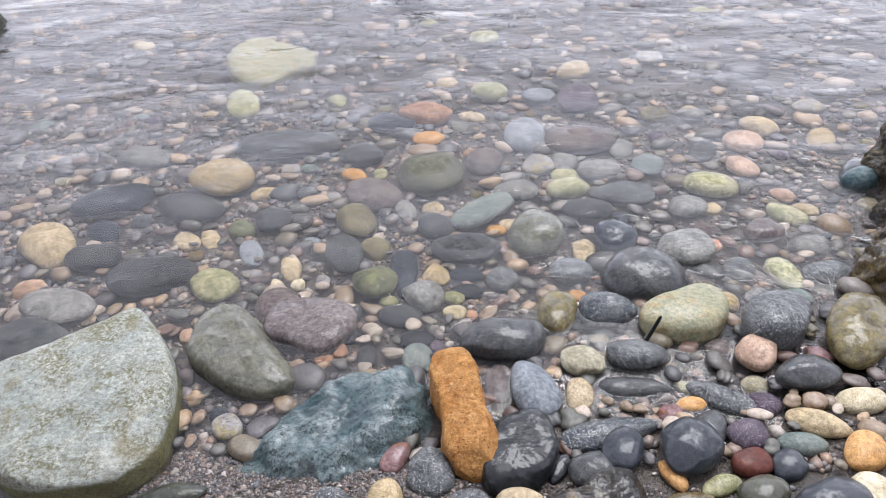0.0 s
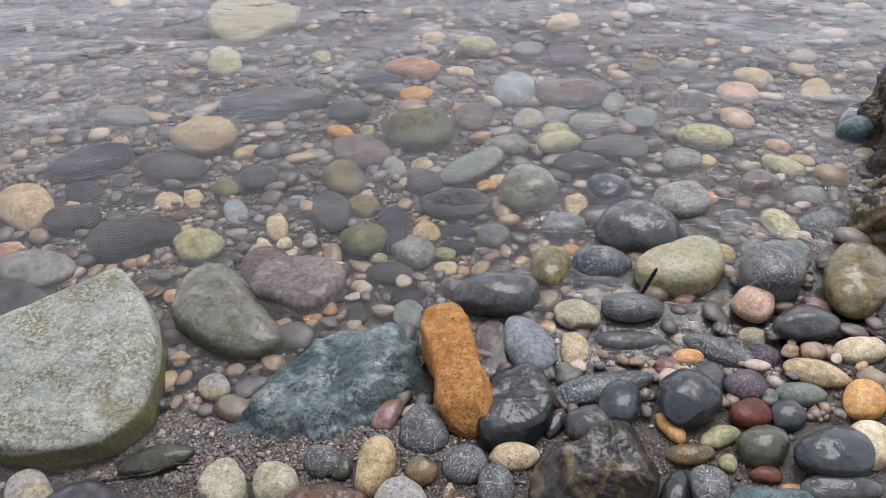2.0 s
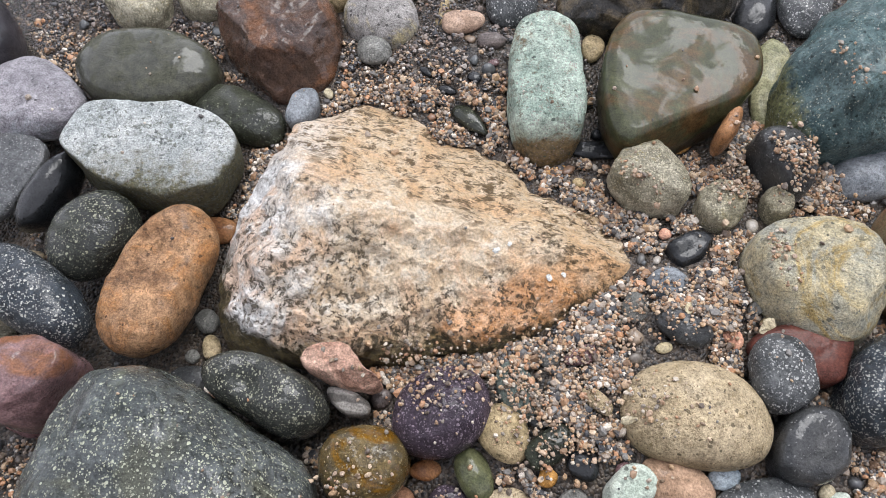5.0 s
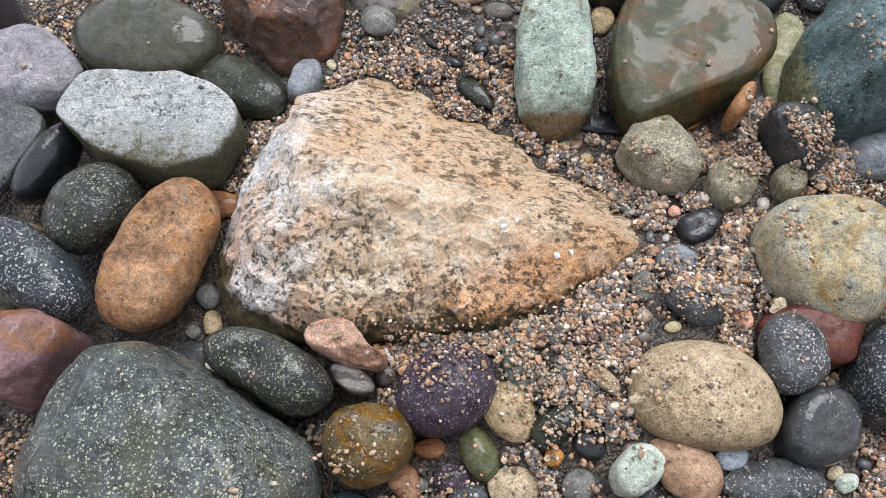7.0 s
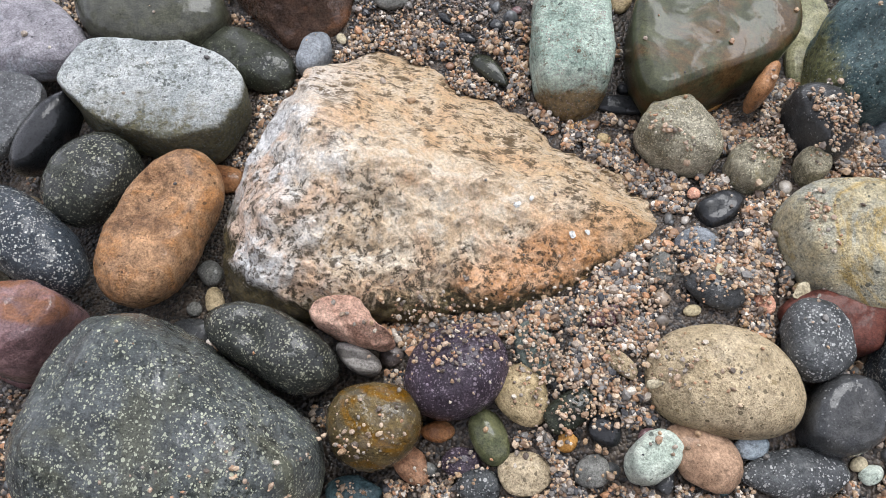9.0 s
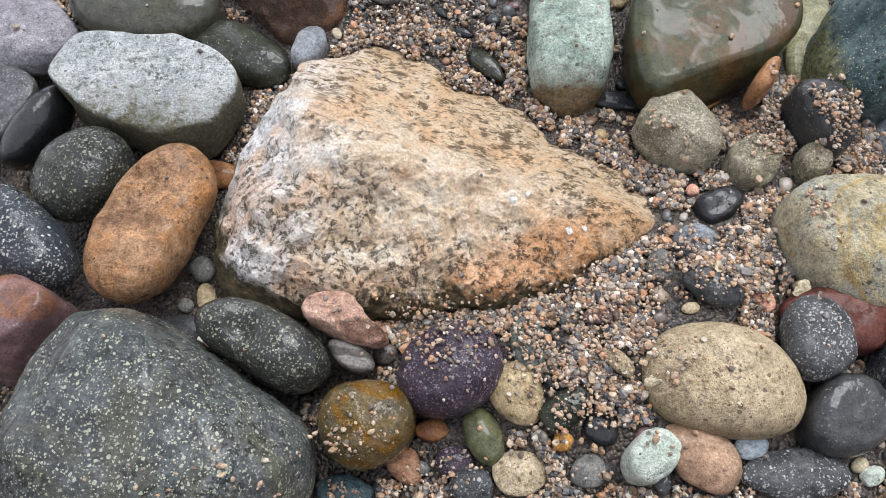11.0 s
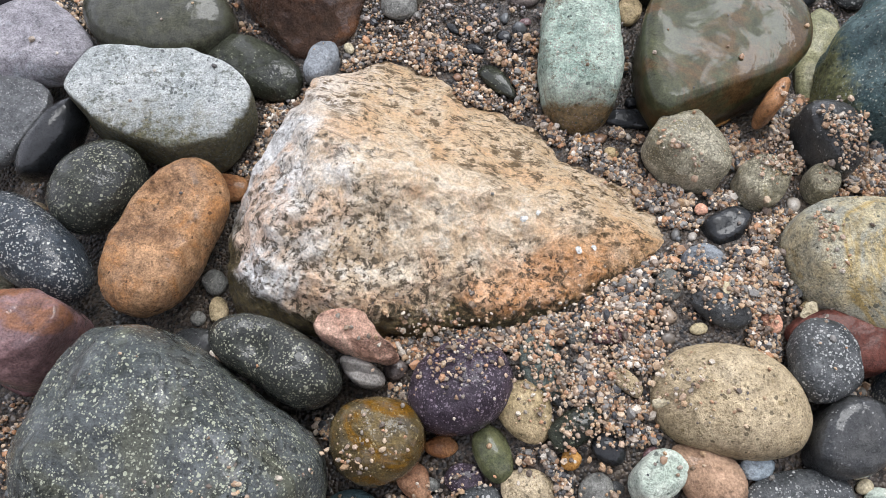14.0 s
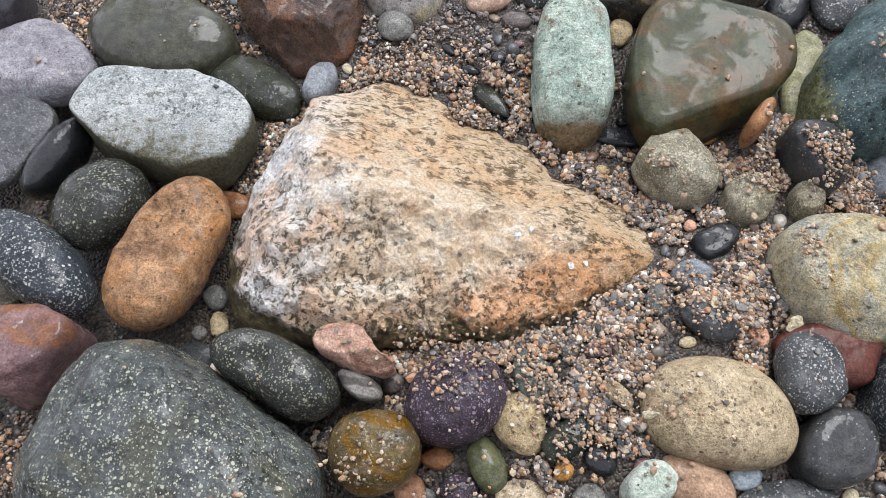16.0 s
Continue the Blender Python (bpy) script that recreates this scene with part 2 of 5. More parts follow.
# kind: tone, second tone, specks, how many, roughness, wet film, relief, words
KINDS = {
    "basalt": ((0.026, 0.029, 0.025), (0.05, 0.053, 0.045), (0.38, 0.38, 0.28), 0.45, 0.36, 0.85, 0.6, "dark grey-green speckled"),
    "basaltbig": ((0.066, 0.0756, 0.0744), (0.12, 0.132, 0.1296), (0.5, 0.52, 0.38), 0.46, 0.42, 0.6, 0.9, "dark green-grey speckled"),
    "basaltspeck": ((0.024, 0.031, 0.038), (0.044, 0.053, 0.062), (0.5, 0.5, 0.45), 0.55, 0.36, 0.85, 0.55, "blue-black white-flecked"),
    "slate": ((0.029, 0.031, 0.032), (0.052, 0.052, 0.05), (0.25, 0.25, 0.24), 0.1, 0.38, 0.75, 0.35, "smooth dark grey"),
    "slateblue": ((0.017, 0.0204, 0.0255), (0.0289, 0.034, 0.0391), None, 0, 0.32, 0.75, 0.3, "smooth blue-grey"),
    "black": ((0.007, 0.008, 0.009), (0.014, 0.015, 0.016), None, 0, .28, .9, .2, "glossy wet black"),
    "purple": ((0.05, 0.037, 0.05), (0.078, 0.06, 0.075), (0.34, 0.28, 0.32), 0.5, 0.45, 0.45, 0.6, "dusky purple fine-speckled"),
    "purpleblack": ((0.018, 0.017, 0.021), (0.03, 0.027, 0.03), None, 0, .3, .9, .25, "wet purplish black"),
    "brown": ((0.081, 0.0612, 0.0288), (0.144, 0.108, 0.054), (0.4, 0.33, 0.2), 0.15, 0.4, 0.75, 0.5, "olive-brown"),
    "tan": ((0.221, 0.174, 0.096), (0.359, 0.283, 0.171), (.2, .14, .08), .2, .5, .25, .3, "tan brown"),
    "tanpink": ((0.23, 0.153, 0.105), (0.355, 0.25, 0.178), None, 0, .5, .3, .25, "pinkish tan"),
    "sandy": ((0.30, 0.24, 0.15), (0.385, 0.315, 0.21), (0.16, 0.12, 0.07), 0.25, 0.55, 0.2, 0.4, "sandy yellow"),
    "cream": ((0.323, 0.271, 0.168), (0.388, 0.342, 0.239), None, 0, .5, .25, .25, "pale cream yellow"),
    "olive": ((0.058, 0.064, 0.032), (0.116, 0.116, 0.061), None, 0, .35, .6, .25, "olive green"),
    "olivewet": ((0.03675, 0.03825, 0.0255), (0.054, 0.054, 0.03675), None, 0, .3, .9, .25, "wet olive-grey"),
    "olivedark": ((0.01785, 0.0204, 0.01445), (0.034, 0.03655, 0.0238), (0.2, 0.21, 0.15), 0.15, 0.32, 0.85, 0.4, "dark olive wet"),
    "olivepale": ((0.164, 0.164, 0.086), (0.301, 0.283, 0.17), None, 0, .45, .4, .3, "pale olive"),
    "olivegray": ((0.055, 0.055, 0.038), (0.1, 0.097, 0.07), (0.25, 0.25, 0.2), 0.12, 0.4, 0.6, 0.35, "olive-grey"),
    "olivebrown": ((0.064, 0.052, 0.025), (0.139, 0.116, 0.052), None, 0, .38, .6, .3, "mottled olive-brown"),
    "blue": ((0.18, 0.221, 0.246), (0.285, 0.323, 0.342), None, 0, .6, .1, .3, "pale blue-grey"),
    "grayblue": ((0.117, 0.129, 0.14), (0.189, 0.202, 0.212), None, 0, .5, .25, .3, "blue-grey"),
    "gray": ((0.11, 0.11, 0.1), (0.2, 0.197, 0.178), (0.35, 0.34, 0.3), 0.15, 0.5, 0.35, 0.4, "mid grey"),
    "lightgray": ((0.2, 0.19, 0.178), (0.28, 0.265, 0.25), (.16, .15, .13), .25, .65, .08, .45, "pale grey"),
    "grayspeck": ((0.044, 0.048, 0.0496), (0.088, 0.092, 0.092), (0.5, 0.5, 0.48), 0.45, 0.45, 0.45, 0.5, "grey white-speckled"),
    "mossgray": ((0.215, 0.198, 0.135), (0.35, 0.32, 0.235), (0.55, 0.5, 0.36), 0.7, 0.5, 0.15, 1.0, "mossy grey"),
    "greengray": ((0.094, 0.115, 0.103), (0.152, 0.17, 0.149), None, 0, .5, .3, .35, "greenish grey"),
    "mauve": ((0.07, 0.055, 0.052), (0.125, 0.104, 0.094), None, 0, 0.45, 0.5, 0.4, "brownish mauve"),
    "pink": ((0.394, 0.197, 0.131), (0.551, 0.332, 0.237), None, 0, .55, .2, .3, "salmon pink"),
    "red": ((0.07, 0.026, 0.02), (0.10, 0.038, 0.028), None, 0, 0.45, 0.25, 0.25, "brick red"),
    "maroon": ((0.14, 0.08, 0.08), (0.22, 0.135, 0.13), None, 0, 0.35, 0.95, 0.5, "dark maroon"),
    "rust": ((0.17, 0.082, 0.044), (0.295, 0.164, 0.09), None, 0, .45, .4, .35, "rusty brown"),
    "rustbrown": ((0.215, 0.12, 0.064), (0.43, 0.26, 0.145), (.2, .12, .07), .2, .5, .35, .6, "rust-orange brown"),
    "orange": ((0.306, 0.153, 0.046), (0.412, 0.242, 0.099), None, 0, .45, .3, .3, "orange"),
    "white": ((0.427, 0.427, 0.399), (0.499, 0.499, 0.477), None, 0, .5, .2, .3, "white"),
    "palegreen": ((0.339, 0.388, 0.323), (0.444, 0.468, 0.404), (.3, .33, .26), .15, .65, .05, .4, "pale green-white"),
    "creamgreen": ((0.2, 0.205, 0.135), (0.26, 0.24, 0.155), None, 0, 0.42, 0.4, 0.3, "cream and pale green"),
    "teal": ((0.038, 0.064, 0.07), (0.068, 0.102, 0.105), None, 0, .4, .5, .4, "dark teal"),
    "pinkrough": ((0.42, 0.24, 0.17), (0.6, 0.4, 0.3), (0.2, 0.13, 0.1), 0.3, 0.65, 0.1, 0.9, "rough pink-brown"),
    "graytan": ((0.34, 0.34, 0.285), (0.46, 0.40, 0.26), (.2, .2, .17), .2, .65, .05, .6, "pale grey and yellow-stained"),
    "tanred": ((0.279, 0.238, 0.139), (0.184, 0.075, 0.041), None, 0, .55, .15, .5, "tan with red patches"),
    "olivegloss": ((0.024, 0.028, 0.012), (0.042, 0.045, 0.022), None, 0, .35, .5, .06, "glossy wet olive-green"),
    "greenrough": ((0.288, 0.365, 0.305), (0.45, 0.52, 0.44), (.36, .28, .26), .3, .75, .0, .8, "rough pale green"),
    "tealrough": ((0.065, 0.105, 0.108), (0.12, 0.172, 0.168), (0.42, 0.45, 0.38), 0.16, 0.5, 0.4, 1.0, "rough dark teal"),
    "darkwet": ((0.014, 0.014, 0.013), (0.034, 0.029, 0.021), None, 0, .28, .9, .6, "wet black-brown"),
    "lavender": ((0.21, 0.2, 0.215), (0.275, 0.262, 0.275), None, 0, .6, .1, .5, "pale lavender-grey"),
    "whiteblock": ((0.44, 0.465, 0.455), (0.57, 0.585, 0.565), (.26, .28, .25), .3, .75, .0, .8, "pale grey-white rough"),
    "redwet": ((0.058, 0.034, 0.024), (0.10, 0.06, 0.041), None, 0, .25, .9, .5, "wet red-brown"),
    "grayslab": ((0.08, 0.083, 0.085), (0.125, 0.128, 0.13), (.35, .35, .34), .3, .45, .4, .5, "flat grey"),
    "paleslab": ((0.2565, 0.2774, 0.2489), (0.342, 0.3515, 0.3087), (.15, .14, .08), .3, .7, .0, .9, "pale green-white"),
    "tealflat": ((0.0936, 0.1296, 0.132), (0.21, 0.252, 0.2472), None, 0, .5, .6, 1.0, "blue-green layered"),
    "orangerough": ((0.28, 0.125, 0.035), (0.38, 0.2, 0.068), (.6, .45, .3), .15, .65, .1, 1.0, "rough bright orange"),
    "layered": ((0.075, 0.068, 0.06), (0.12, 0.11, 0.098), None, 0, .4, .5, .3, "grey-brown thinly layered"),
    "greentop": ((0.022, 0.022, 0.02), (0.05, 0.048, 0.04), None, 0, .4, .6, 1.0, "black and green weed-covered"),
    "blackweed": ((0.018, 0.019, 0.014), (0.04, 0.04, 0.026), (.12, .12, .06), .3, .4, .7, 1.0, "wet black weed-covered"),
    "tanboulder": ((0.30, 0.215, 0.145), (0.37, 0.275, 0.19), None, 0, .6, .1, .4, "smooth tan"),
    "goldweed": ((0.05, 0.035, 0.014), (0.12, 0.088, 0.036), (.2, .17, .07), .2, .5, .6, 1.0, "golden-brown weed-covered"),
    "weedy": ((0.10, 0.08, 0.055), (0.17, 0.135, 0.10), (.16, .15, .07), .3, .6, .25, 1.0, "weed-covered brown"),
    "barnacle": ((0.018, 0.015, 0.012), (0.047, 0.039, 0.023), (.3, .28, .22), .1, .6, .3, 1.0, "dark brown weed-covered"),
}
STAIN = {"maroon": (.2, .085, .04), "brown": (.16, .085, .02), "rustbrown": (.40, .2, .085), "olivegloss": (.06, .036, .014), "graytan": (.37, .28, .13), "redwet": (.15, .075, .042),
         "paleslab": (.24, .23, .17), "darkwet": (.13, .10, .06), "greenrough": (.19, .14, .08), "creamgreen": (.25, .2, .11),
         "tealflat": (.05, .08, .085), "lavender": (.3, .31, .33), "lightgray": (.3, .26, .16), "barnacle": (.13, .10, .04), "basaltbig": (.10, .105, .075)}
PATCHY = {"maroon": 14, "brown": 30, "tealflat": 12, "paleslab": 9, "olivegloss": 14, "rustbrown": 27, "basaltbig": 12, "barnacle": 30, "weedy": 3}
LICHEN = {"paleslab": ((.13, .12, .06), .485), "whiteblock": ((.16, .17, .14), .54), "orangerough": ((.2, .08, .02), .54), "graytan": ((.16, .15, .10), .55),
          "sandy": ((.22, .17, .09), .57), "lavender": ((.2, .2, .2), .56), "tealflat": ((.02, .03, .03), .50), "tealrough": ((.05, .07, .06), .54),
          "greenrough": ((.15, .13, .09), .56), "rustbrown": ((.075, .045, .024), .53), "basaltbig": ((.018, .022, .018), .51), "weedy": ((.03, .042, .01), .47), "goldweed": ((.015, .012, .008), .5), "greentop": ((.01, .012, .006), .5), "blackweed": ((.05, .07, .015), .52),
          "barnacle": ((.2, .18, .14), .6), "mossgray": ((.3, .24, .09), .56), "brown": ((.3, .24, .14), .6), "darkwet": ((.16, .13, .09), .58)}
COARSE = {"weedy": 50, "greentop": 60, "blackweed": 110, "goldweed": 190, "barnacle": 190}
# whiteblock and paleslab: olive dirt that also paints in the shade of their sides
CRUST_SHADE = {"greentop": ((.55, 0, 1), .30, (.13, .21, .02)), "whiteblock": ((0, -.12, -1), -.023, (.095, .083, .036)), "paleslab": ((.12, -.08, -1), .012, (.11, .1, .04)), "greenrough": ((.12, -1, -.6), .060, (.19, .125, .055)),
         "tealrough": ((-1, -.15, 0), .086, (.2, .2, .085)), "tanred": ((-.5, .6, 1), .05, (.2, .07, .045))}
PITS = {"sandy": .16, "tan": .12, "palegreen": .12, "graytan": .1, "orangerough": .2, "greenrough": .1, "whiteblock": .12, "paleslab": .1, "rustbrown": .05, "lightgray": .14, "lavender": .05, "tealrough": .15, "basaltbig": .04}
STRIPES = {"layered": (.3, .28, .25)}
MATS = {}


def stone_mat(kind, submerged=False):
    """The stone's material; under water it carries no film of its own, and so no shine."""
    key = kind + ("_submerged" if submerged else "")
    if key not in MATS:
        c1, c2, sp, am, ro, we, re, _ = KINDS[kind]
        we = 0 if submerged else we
        MATS[key] = stone_material("stone_" + key, c1, c2, sp, am, ro, we, re, stain=STAIN.get(kind), lichen=LICHEN.get(kind), patch=PATCHY.get(kind, 22), grain=COARSE.get(kind, 420), crust_shade=CRUST_SHADE.get(kind), pits=PITS.get(kind, 0), stripe=STRIPES.get(kind))
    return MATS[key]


def island_material(name, palette, rough, wet, grain):
    """Loose grains and pebbles, each with a colour of its own."""
    m, n, l, b = nodes_of(name)
    geo, tc = n.new("ShaderNodeNewGeometry"), n.new("ShaderNodeTexCoord")
    r = ramp(n, [(i / len(palette), c) for i, c in enumerate(palette)], "CONSTANT")
    l.new(geo.outputs["Random Per Island"], r.inputs[0])
    f = noise_tex(n, l, tc.outputs["Object"], grain, 4, 0.65)
    g = ramp(n, [(0.3, (0.65,)), (0.7, (1.3,))])
    l.new(f, g.inputs[0])
    l.new(mixcol(n, l, 1.0, r.outputs[0], g.outputs[0], "MULTIPLY"), b.inputs["Base Color"])
    b.inputs["Roughness"].default_value = rough
    b.inputs["Coat Weight"].default_value = wet
    b.inputs["Coat Roughness"].default_value = 0.15
    bump(n, l, b, f, 0.3, 0.001)
    return m


GRAINS = [(0.34, 0.225, 0.125), (0.17, 0.105, 0.062), (0.44, 0.33, 0.22), (0.066, 0.06, 0.056), (0.38, 0.2, 0.10), (0.22, 0.17, 0.125), (0.56, 0.5, 0.42),
          (0.12, 0.11, 0.096), (0.40, 0.28, 0.17), (0.03, 0.031, 0.034), (0.28, 0.165, 0.09), (0.18, 0.17, 0.155), (0.1, 0.07, 0.05), (0.30, 0.245, 0.19)]
BED = [(0.0702, 0.0631, 0.0529), (0.0486, 0.0437, 0.0397), (0.108, 0.0878, 0.0573), (0.0378, 0.0381, 0.0375), (0.081, 0.0583, 0.0485), (0.152, 0.107, 0.0617), (0.0594, 0.0583, 0.0441), (0.118, 0.102, 0.084),
       (0.0324, 0.03, 0.0286), (0.0915, 0.0729, 0.0397), (0.184, 0.131, 0.0795), (0.0648, 0.0583, 0.0573), (0.108, 0.0631, 0.0441), (0.054, 0.051, 0.0375), (0.243, 0.204, 0.159), (0.0758, 0.068, 0.0662),
       (0.27, 0.186, 0.103), (0.198, 0.138, 0.0885), (0.324, 0.267, 0.206), (0.144, 0.13, 0.11)]
mat_grains = island_material("coarse_sand", GRAINS, .5, .25, 900)
mat_clump = island_material("clumped_sand", [(.34, .225, .125), (.25, .16, .095), (.40, .30, .2), (.36, .2, .11), (.2, .14, .09), (.46, .4, .32), (.3, .22, .155), (.1, .075, .055), (.40, .29, .2), (.2, .17, .135)], .5, .2, 900)
mat_damp = island_material("damp_sand", [(.15, .115, .095), (.075, .066, .062), (.22, .175, .145), (.05, .048, .05), (.17, .115, .085), (.11, .098, .092), (.29, .255, .225), (.085, .082, .08), (.18, .14, .11), (.035, .035, .038)], .45, .35, 900)
GRAVEL = [(0.156, 0.109, 0.0704), (0.054, 0.0544, 0.0563), (0.228, 0.173, 0.12), (0.03, 0.032, 0.0387), (0.198, 0.109, 0.0634), (0.108, 0.0896, 0.0704), (0.3, 0.269, 0.226), (0.072, 0.0768, 0.0774), (0.144, 0.0832, 0.0493), (0.048, 0.0448, 0.0387)]
mat_gravel = island_material("gravel", GRAVEL, .45, .35, 400)
mat_bed_gravel = island_material("bed_gravel", [(.15, .13, .11), (.07, .068, .066), (.22, .175, .13), (.12, .105, .092), (.19, .135, .105), (.32, .285, .24), (.095, .083, .07), (.16, .13, .12), (.05, .05, .052), (.25, .17, .115)], .5, .08, 300)
mat_bed = island_material("bed_pebbles", BED, .5, .08, 160)


def sand_material():
    m, n, l, b = nodes_of("wet_sand")
    tc = n.new("ShaderNodeTexCoord")
    vec = tc.outputs["Object"]
    v = cells(n, l, vec, 330)
    r = ramp(n, [(0.0, (.10, .085, .07)), (.2, (.24, .175, .12)), (.4, (.15, .115, .085)), (.55, (.33, .25, .18)), (.7, (.19, .14, .10)), (.88, (.40, .33, .26)), (.96, (.07, .07, .07))], "CONSTANT")
    sx = n.new("ShaderNodeSeparateColor")
    l.new(v.outputs["Color"], sx.inputs[0])
    l.new(sx.outputs[0], r.inputs[0])
    big = noise_tex(n, l, vec, 9, 5, .6)
    g = ramp(n, [(0.3, (0.14,)), (0.7, (0.38,))])
    l.new(big, g.inputs[0])
    l.new(mixcol(n, l, 1.0, r.outputs[0], g.outputs[0], "MULTIPLY"), b.inputs["Base Color"])
    b.inputs["Roughness"].default_value = .5
    b.inputs["Coat Weight"].default_value = .25
    b.inputs["Coat Roughness"].default_value = .2
    h = times(n, l, times(n, l, v.outputs["Distance"], -1.0), noise_tex(n, l, vec, 120, 4), "ADD")
    bump(n, l, b, h, 1.0, .004)
    return m


def water_material():
    m, n, l, b = nodes_of("clear_water")
    n.remove(b)
    tc, mp = n.new("ShaderNodeTexCoord"), n.new("ShaderNodeMapping")
    mp.inputs["Scale"].default_value = (1.0, 1.4, 1)
    mp.inputs["Rotation"].default_value = (0, 0, radians(-8))
    l.new(tc.outputs["Object"], mp.inputs["Vector"])
    long_w = noise_tex(n, l, mp.outputs[0], 2.6, 1, .4, .6)
    short_w = noise_tex(n, l, mp.outputs[0], 13, 2, .5, .8)
    fine_w = noise_tex(n, l, mp.outputs[0], 36, 2, .5, .6)
    h = times(n, l, times(n, l, long_w, times(n, l, short_w, .17), "ADD"), times(n, l, fine_w, .035), "ADD")
    bp = n.new("ShaderNodeBump")
    bp.inputs["Strength"].default_value, bp.inputs["Distance"].default_value = 1.0, .027
    l.new(h, bp.inputs["Height"])
    fr = n.new("ShaderNodeFresnel")
    fr.inputs["IOR"].default_value = 1.333
    gl, rf, mx = n.new("ShaderNodeBsdfGlossy"), n.new("ShaderNodeBsdfRefraction"), n.new("ShaderNodeMixShader")
    gl.inputs["Roughness"].default_value = .015
    rf.inputs["Roughness"].default_value, rf.inputs["IOR"].default_value = 0.0, 1.06
    rf.inputs["Color"].default_value = (.84, .83, .82, 1)
    for x in (fr, gl, rf):
        l.new(bp.outputs[0], x.inputs["Normal"])
    l.new(fr.outputs[0], mx.inputs[0])
    veil, veil_mix = n.new("ShaderNodeBsdfDiffuse"), n.new("ShaderNodeMixShader")      # pale diffuse share, painted in for the hazy veil of reflected sky
    veil.inputs["Color"].default_value = (.40, .40, .43, 1)
    veil_mix.inputs[0].default_value = .03
    l.new(rf.outputs[0], veil_mix.inputs[1])
    l.new(veil.outputs[0], veil_mix.inputs[2])
    l.new(veil_mix.outputs[0], mx.inputs[1])
    l.new(gl.outputs[0], mx.inputs[2])
    l.new(mx.outputs[0], n["Material Output"].inputs["Surface"])
    return m


# ---- shapes ----
rng = np.random.default_rng(4)
BALLS = {}


def ball(level):
    """Directions and triangles of an icosphere."""
    if level not in BALLS:
        bm = bmesh.new()
        bmesh.ops.create_icosphere(bm, subdivisions=level, radius=1)
        v = np.array([x.co[:] for x in bm.verts])
        f = np.array([[x.index for x in t.verts] for t in bm.faces])
        bm.free()
        BALLS[level] = (v / np.linalg.norm(v, axis=1)[:, None], f)
    return BALLS[level]


def waves(p, freq, seed, n=14):
    """Soft lumps: a sum of sines along random directions, about -1 to 1."""
    g = np.random.default_rng(seed)
    d = g.normal(size=(n, 3))
    d /= np.linalg.norm(d, axis=1)[:, None]
    return np.sin(p @ (d * freq * g.uniform(.6, 1.5, (n, 1))).T + g.uniform(0, 6.28, n)).sum(1) / math.sqrt(n)


def hull_radius(u, normals, dists, p):
    """How far the rounded stone bounded by these faces reaches along each direction."""
    return (np.maximum(u @ normals.T / dists, 1e-6) ** p).sum(1) ** (-1 / p)


def hull_normal(u, normals, dists, p):
    """The outward direction of that stone's surface."""
    w = np.maximum(u @ normals.T / dists, 1e-6)
    w = (w / w.max(1)[:, None]) ** p
    n = w @ (normals / dists[:, None])
    return n / np.linalg.norm(n, axis=1)[:, None]


def mesh_of(name, verts, faces, mat, smooth=True):
    me = bpy.data.meshes.new(name)
    count, sides = faces.shape
    me.vertices.add(len(verts))
    me.vertices.foreach_set("co", verts.astype(np.float32).ravel())
    me.loops.add(count * sides)
    me.loops.foreach_set("vertex_index", faces.astype(np.int32).ravel())
    me.polygons.add(count)
    me.polygons.foreach_set("loop_start", np.arange(0, count * sides, sides, dtype=np.int32))
    me.polygons.foreach_set("use_smooth", np.full(count, smooth))
    me.materials.append(mat)
    me.update(calc_edges=True)
    me.validate()
    return me


def beach(x, y):
    """Height of the plain beach: it falls away under the water and rises a little sideways."""
    return -0.9 * np.tanh(.06 * (y - .85) / .9) + .4 * np.tanh(.035 * x / .4)


CELL, X0, Y0 = .004, -2.2, -.5
TOPS = np.full((750, 1100), -9.0)      # the highest stone surface over each spot


def mark(x, y, z):
    i, j = ((y - Y0) / CELL).astype(int), ((x - X0) / CELL).astype(int)
    ok = (i >= 0) & (i < TOPS.shape[0]) & (j >= 0) & (j < TOPS.shape[1])
    np.maximum.at(TOPS, (i[ok], j[ok]), z[ok])


TAKEN = []      # footprints: x, y, reach
SEED = [100]


def where(x, y):
    z = float(beach(x, y))
    return "under shallow clear water" if z < -.005 else ("at the water's edge" if z < .03 else "on the wet pebble beach")


def put_stone(name, verts, faces, mat, x, y, z, rot, label, category):
    ob = new(name, mesh_of(name, verts, faces, mat))
    ob.matrix_world = pose(x, y, z, 0, 0, rot)
    tagged(ob, label, category)
    k, q = math.cos(radians(rot)), math.sin(radians(rot))
    mark(x + verts[:, 0] * k - verts[:, 1] * q, y + verts[:, 0] * q + verts[:, 1] * k, z + verts[:, 2])
    return ob


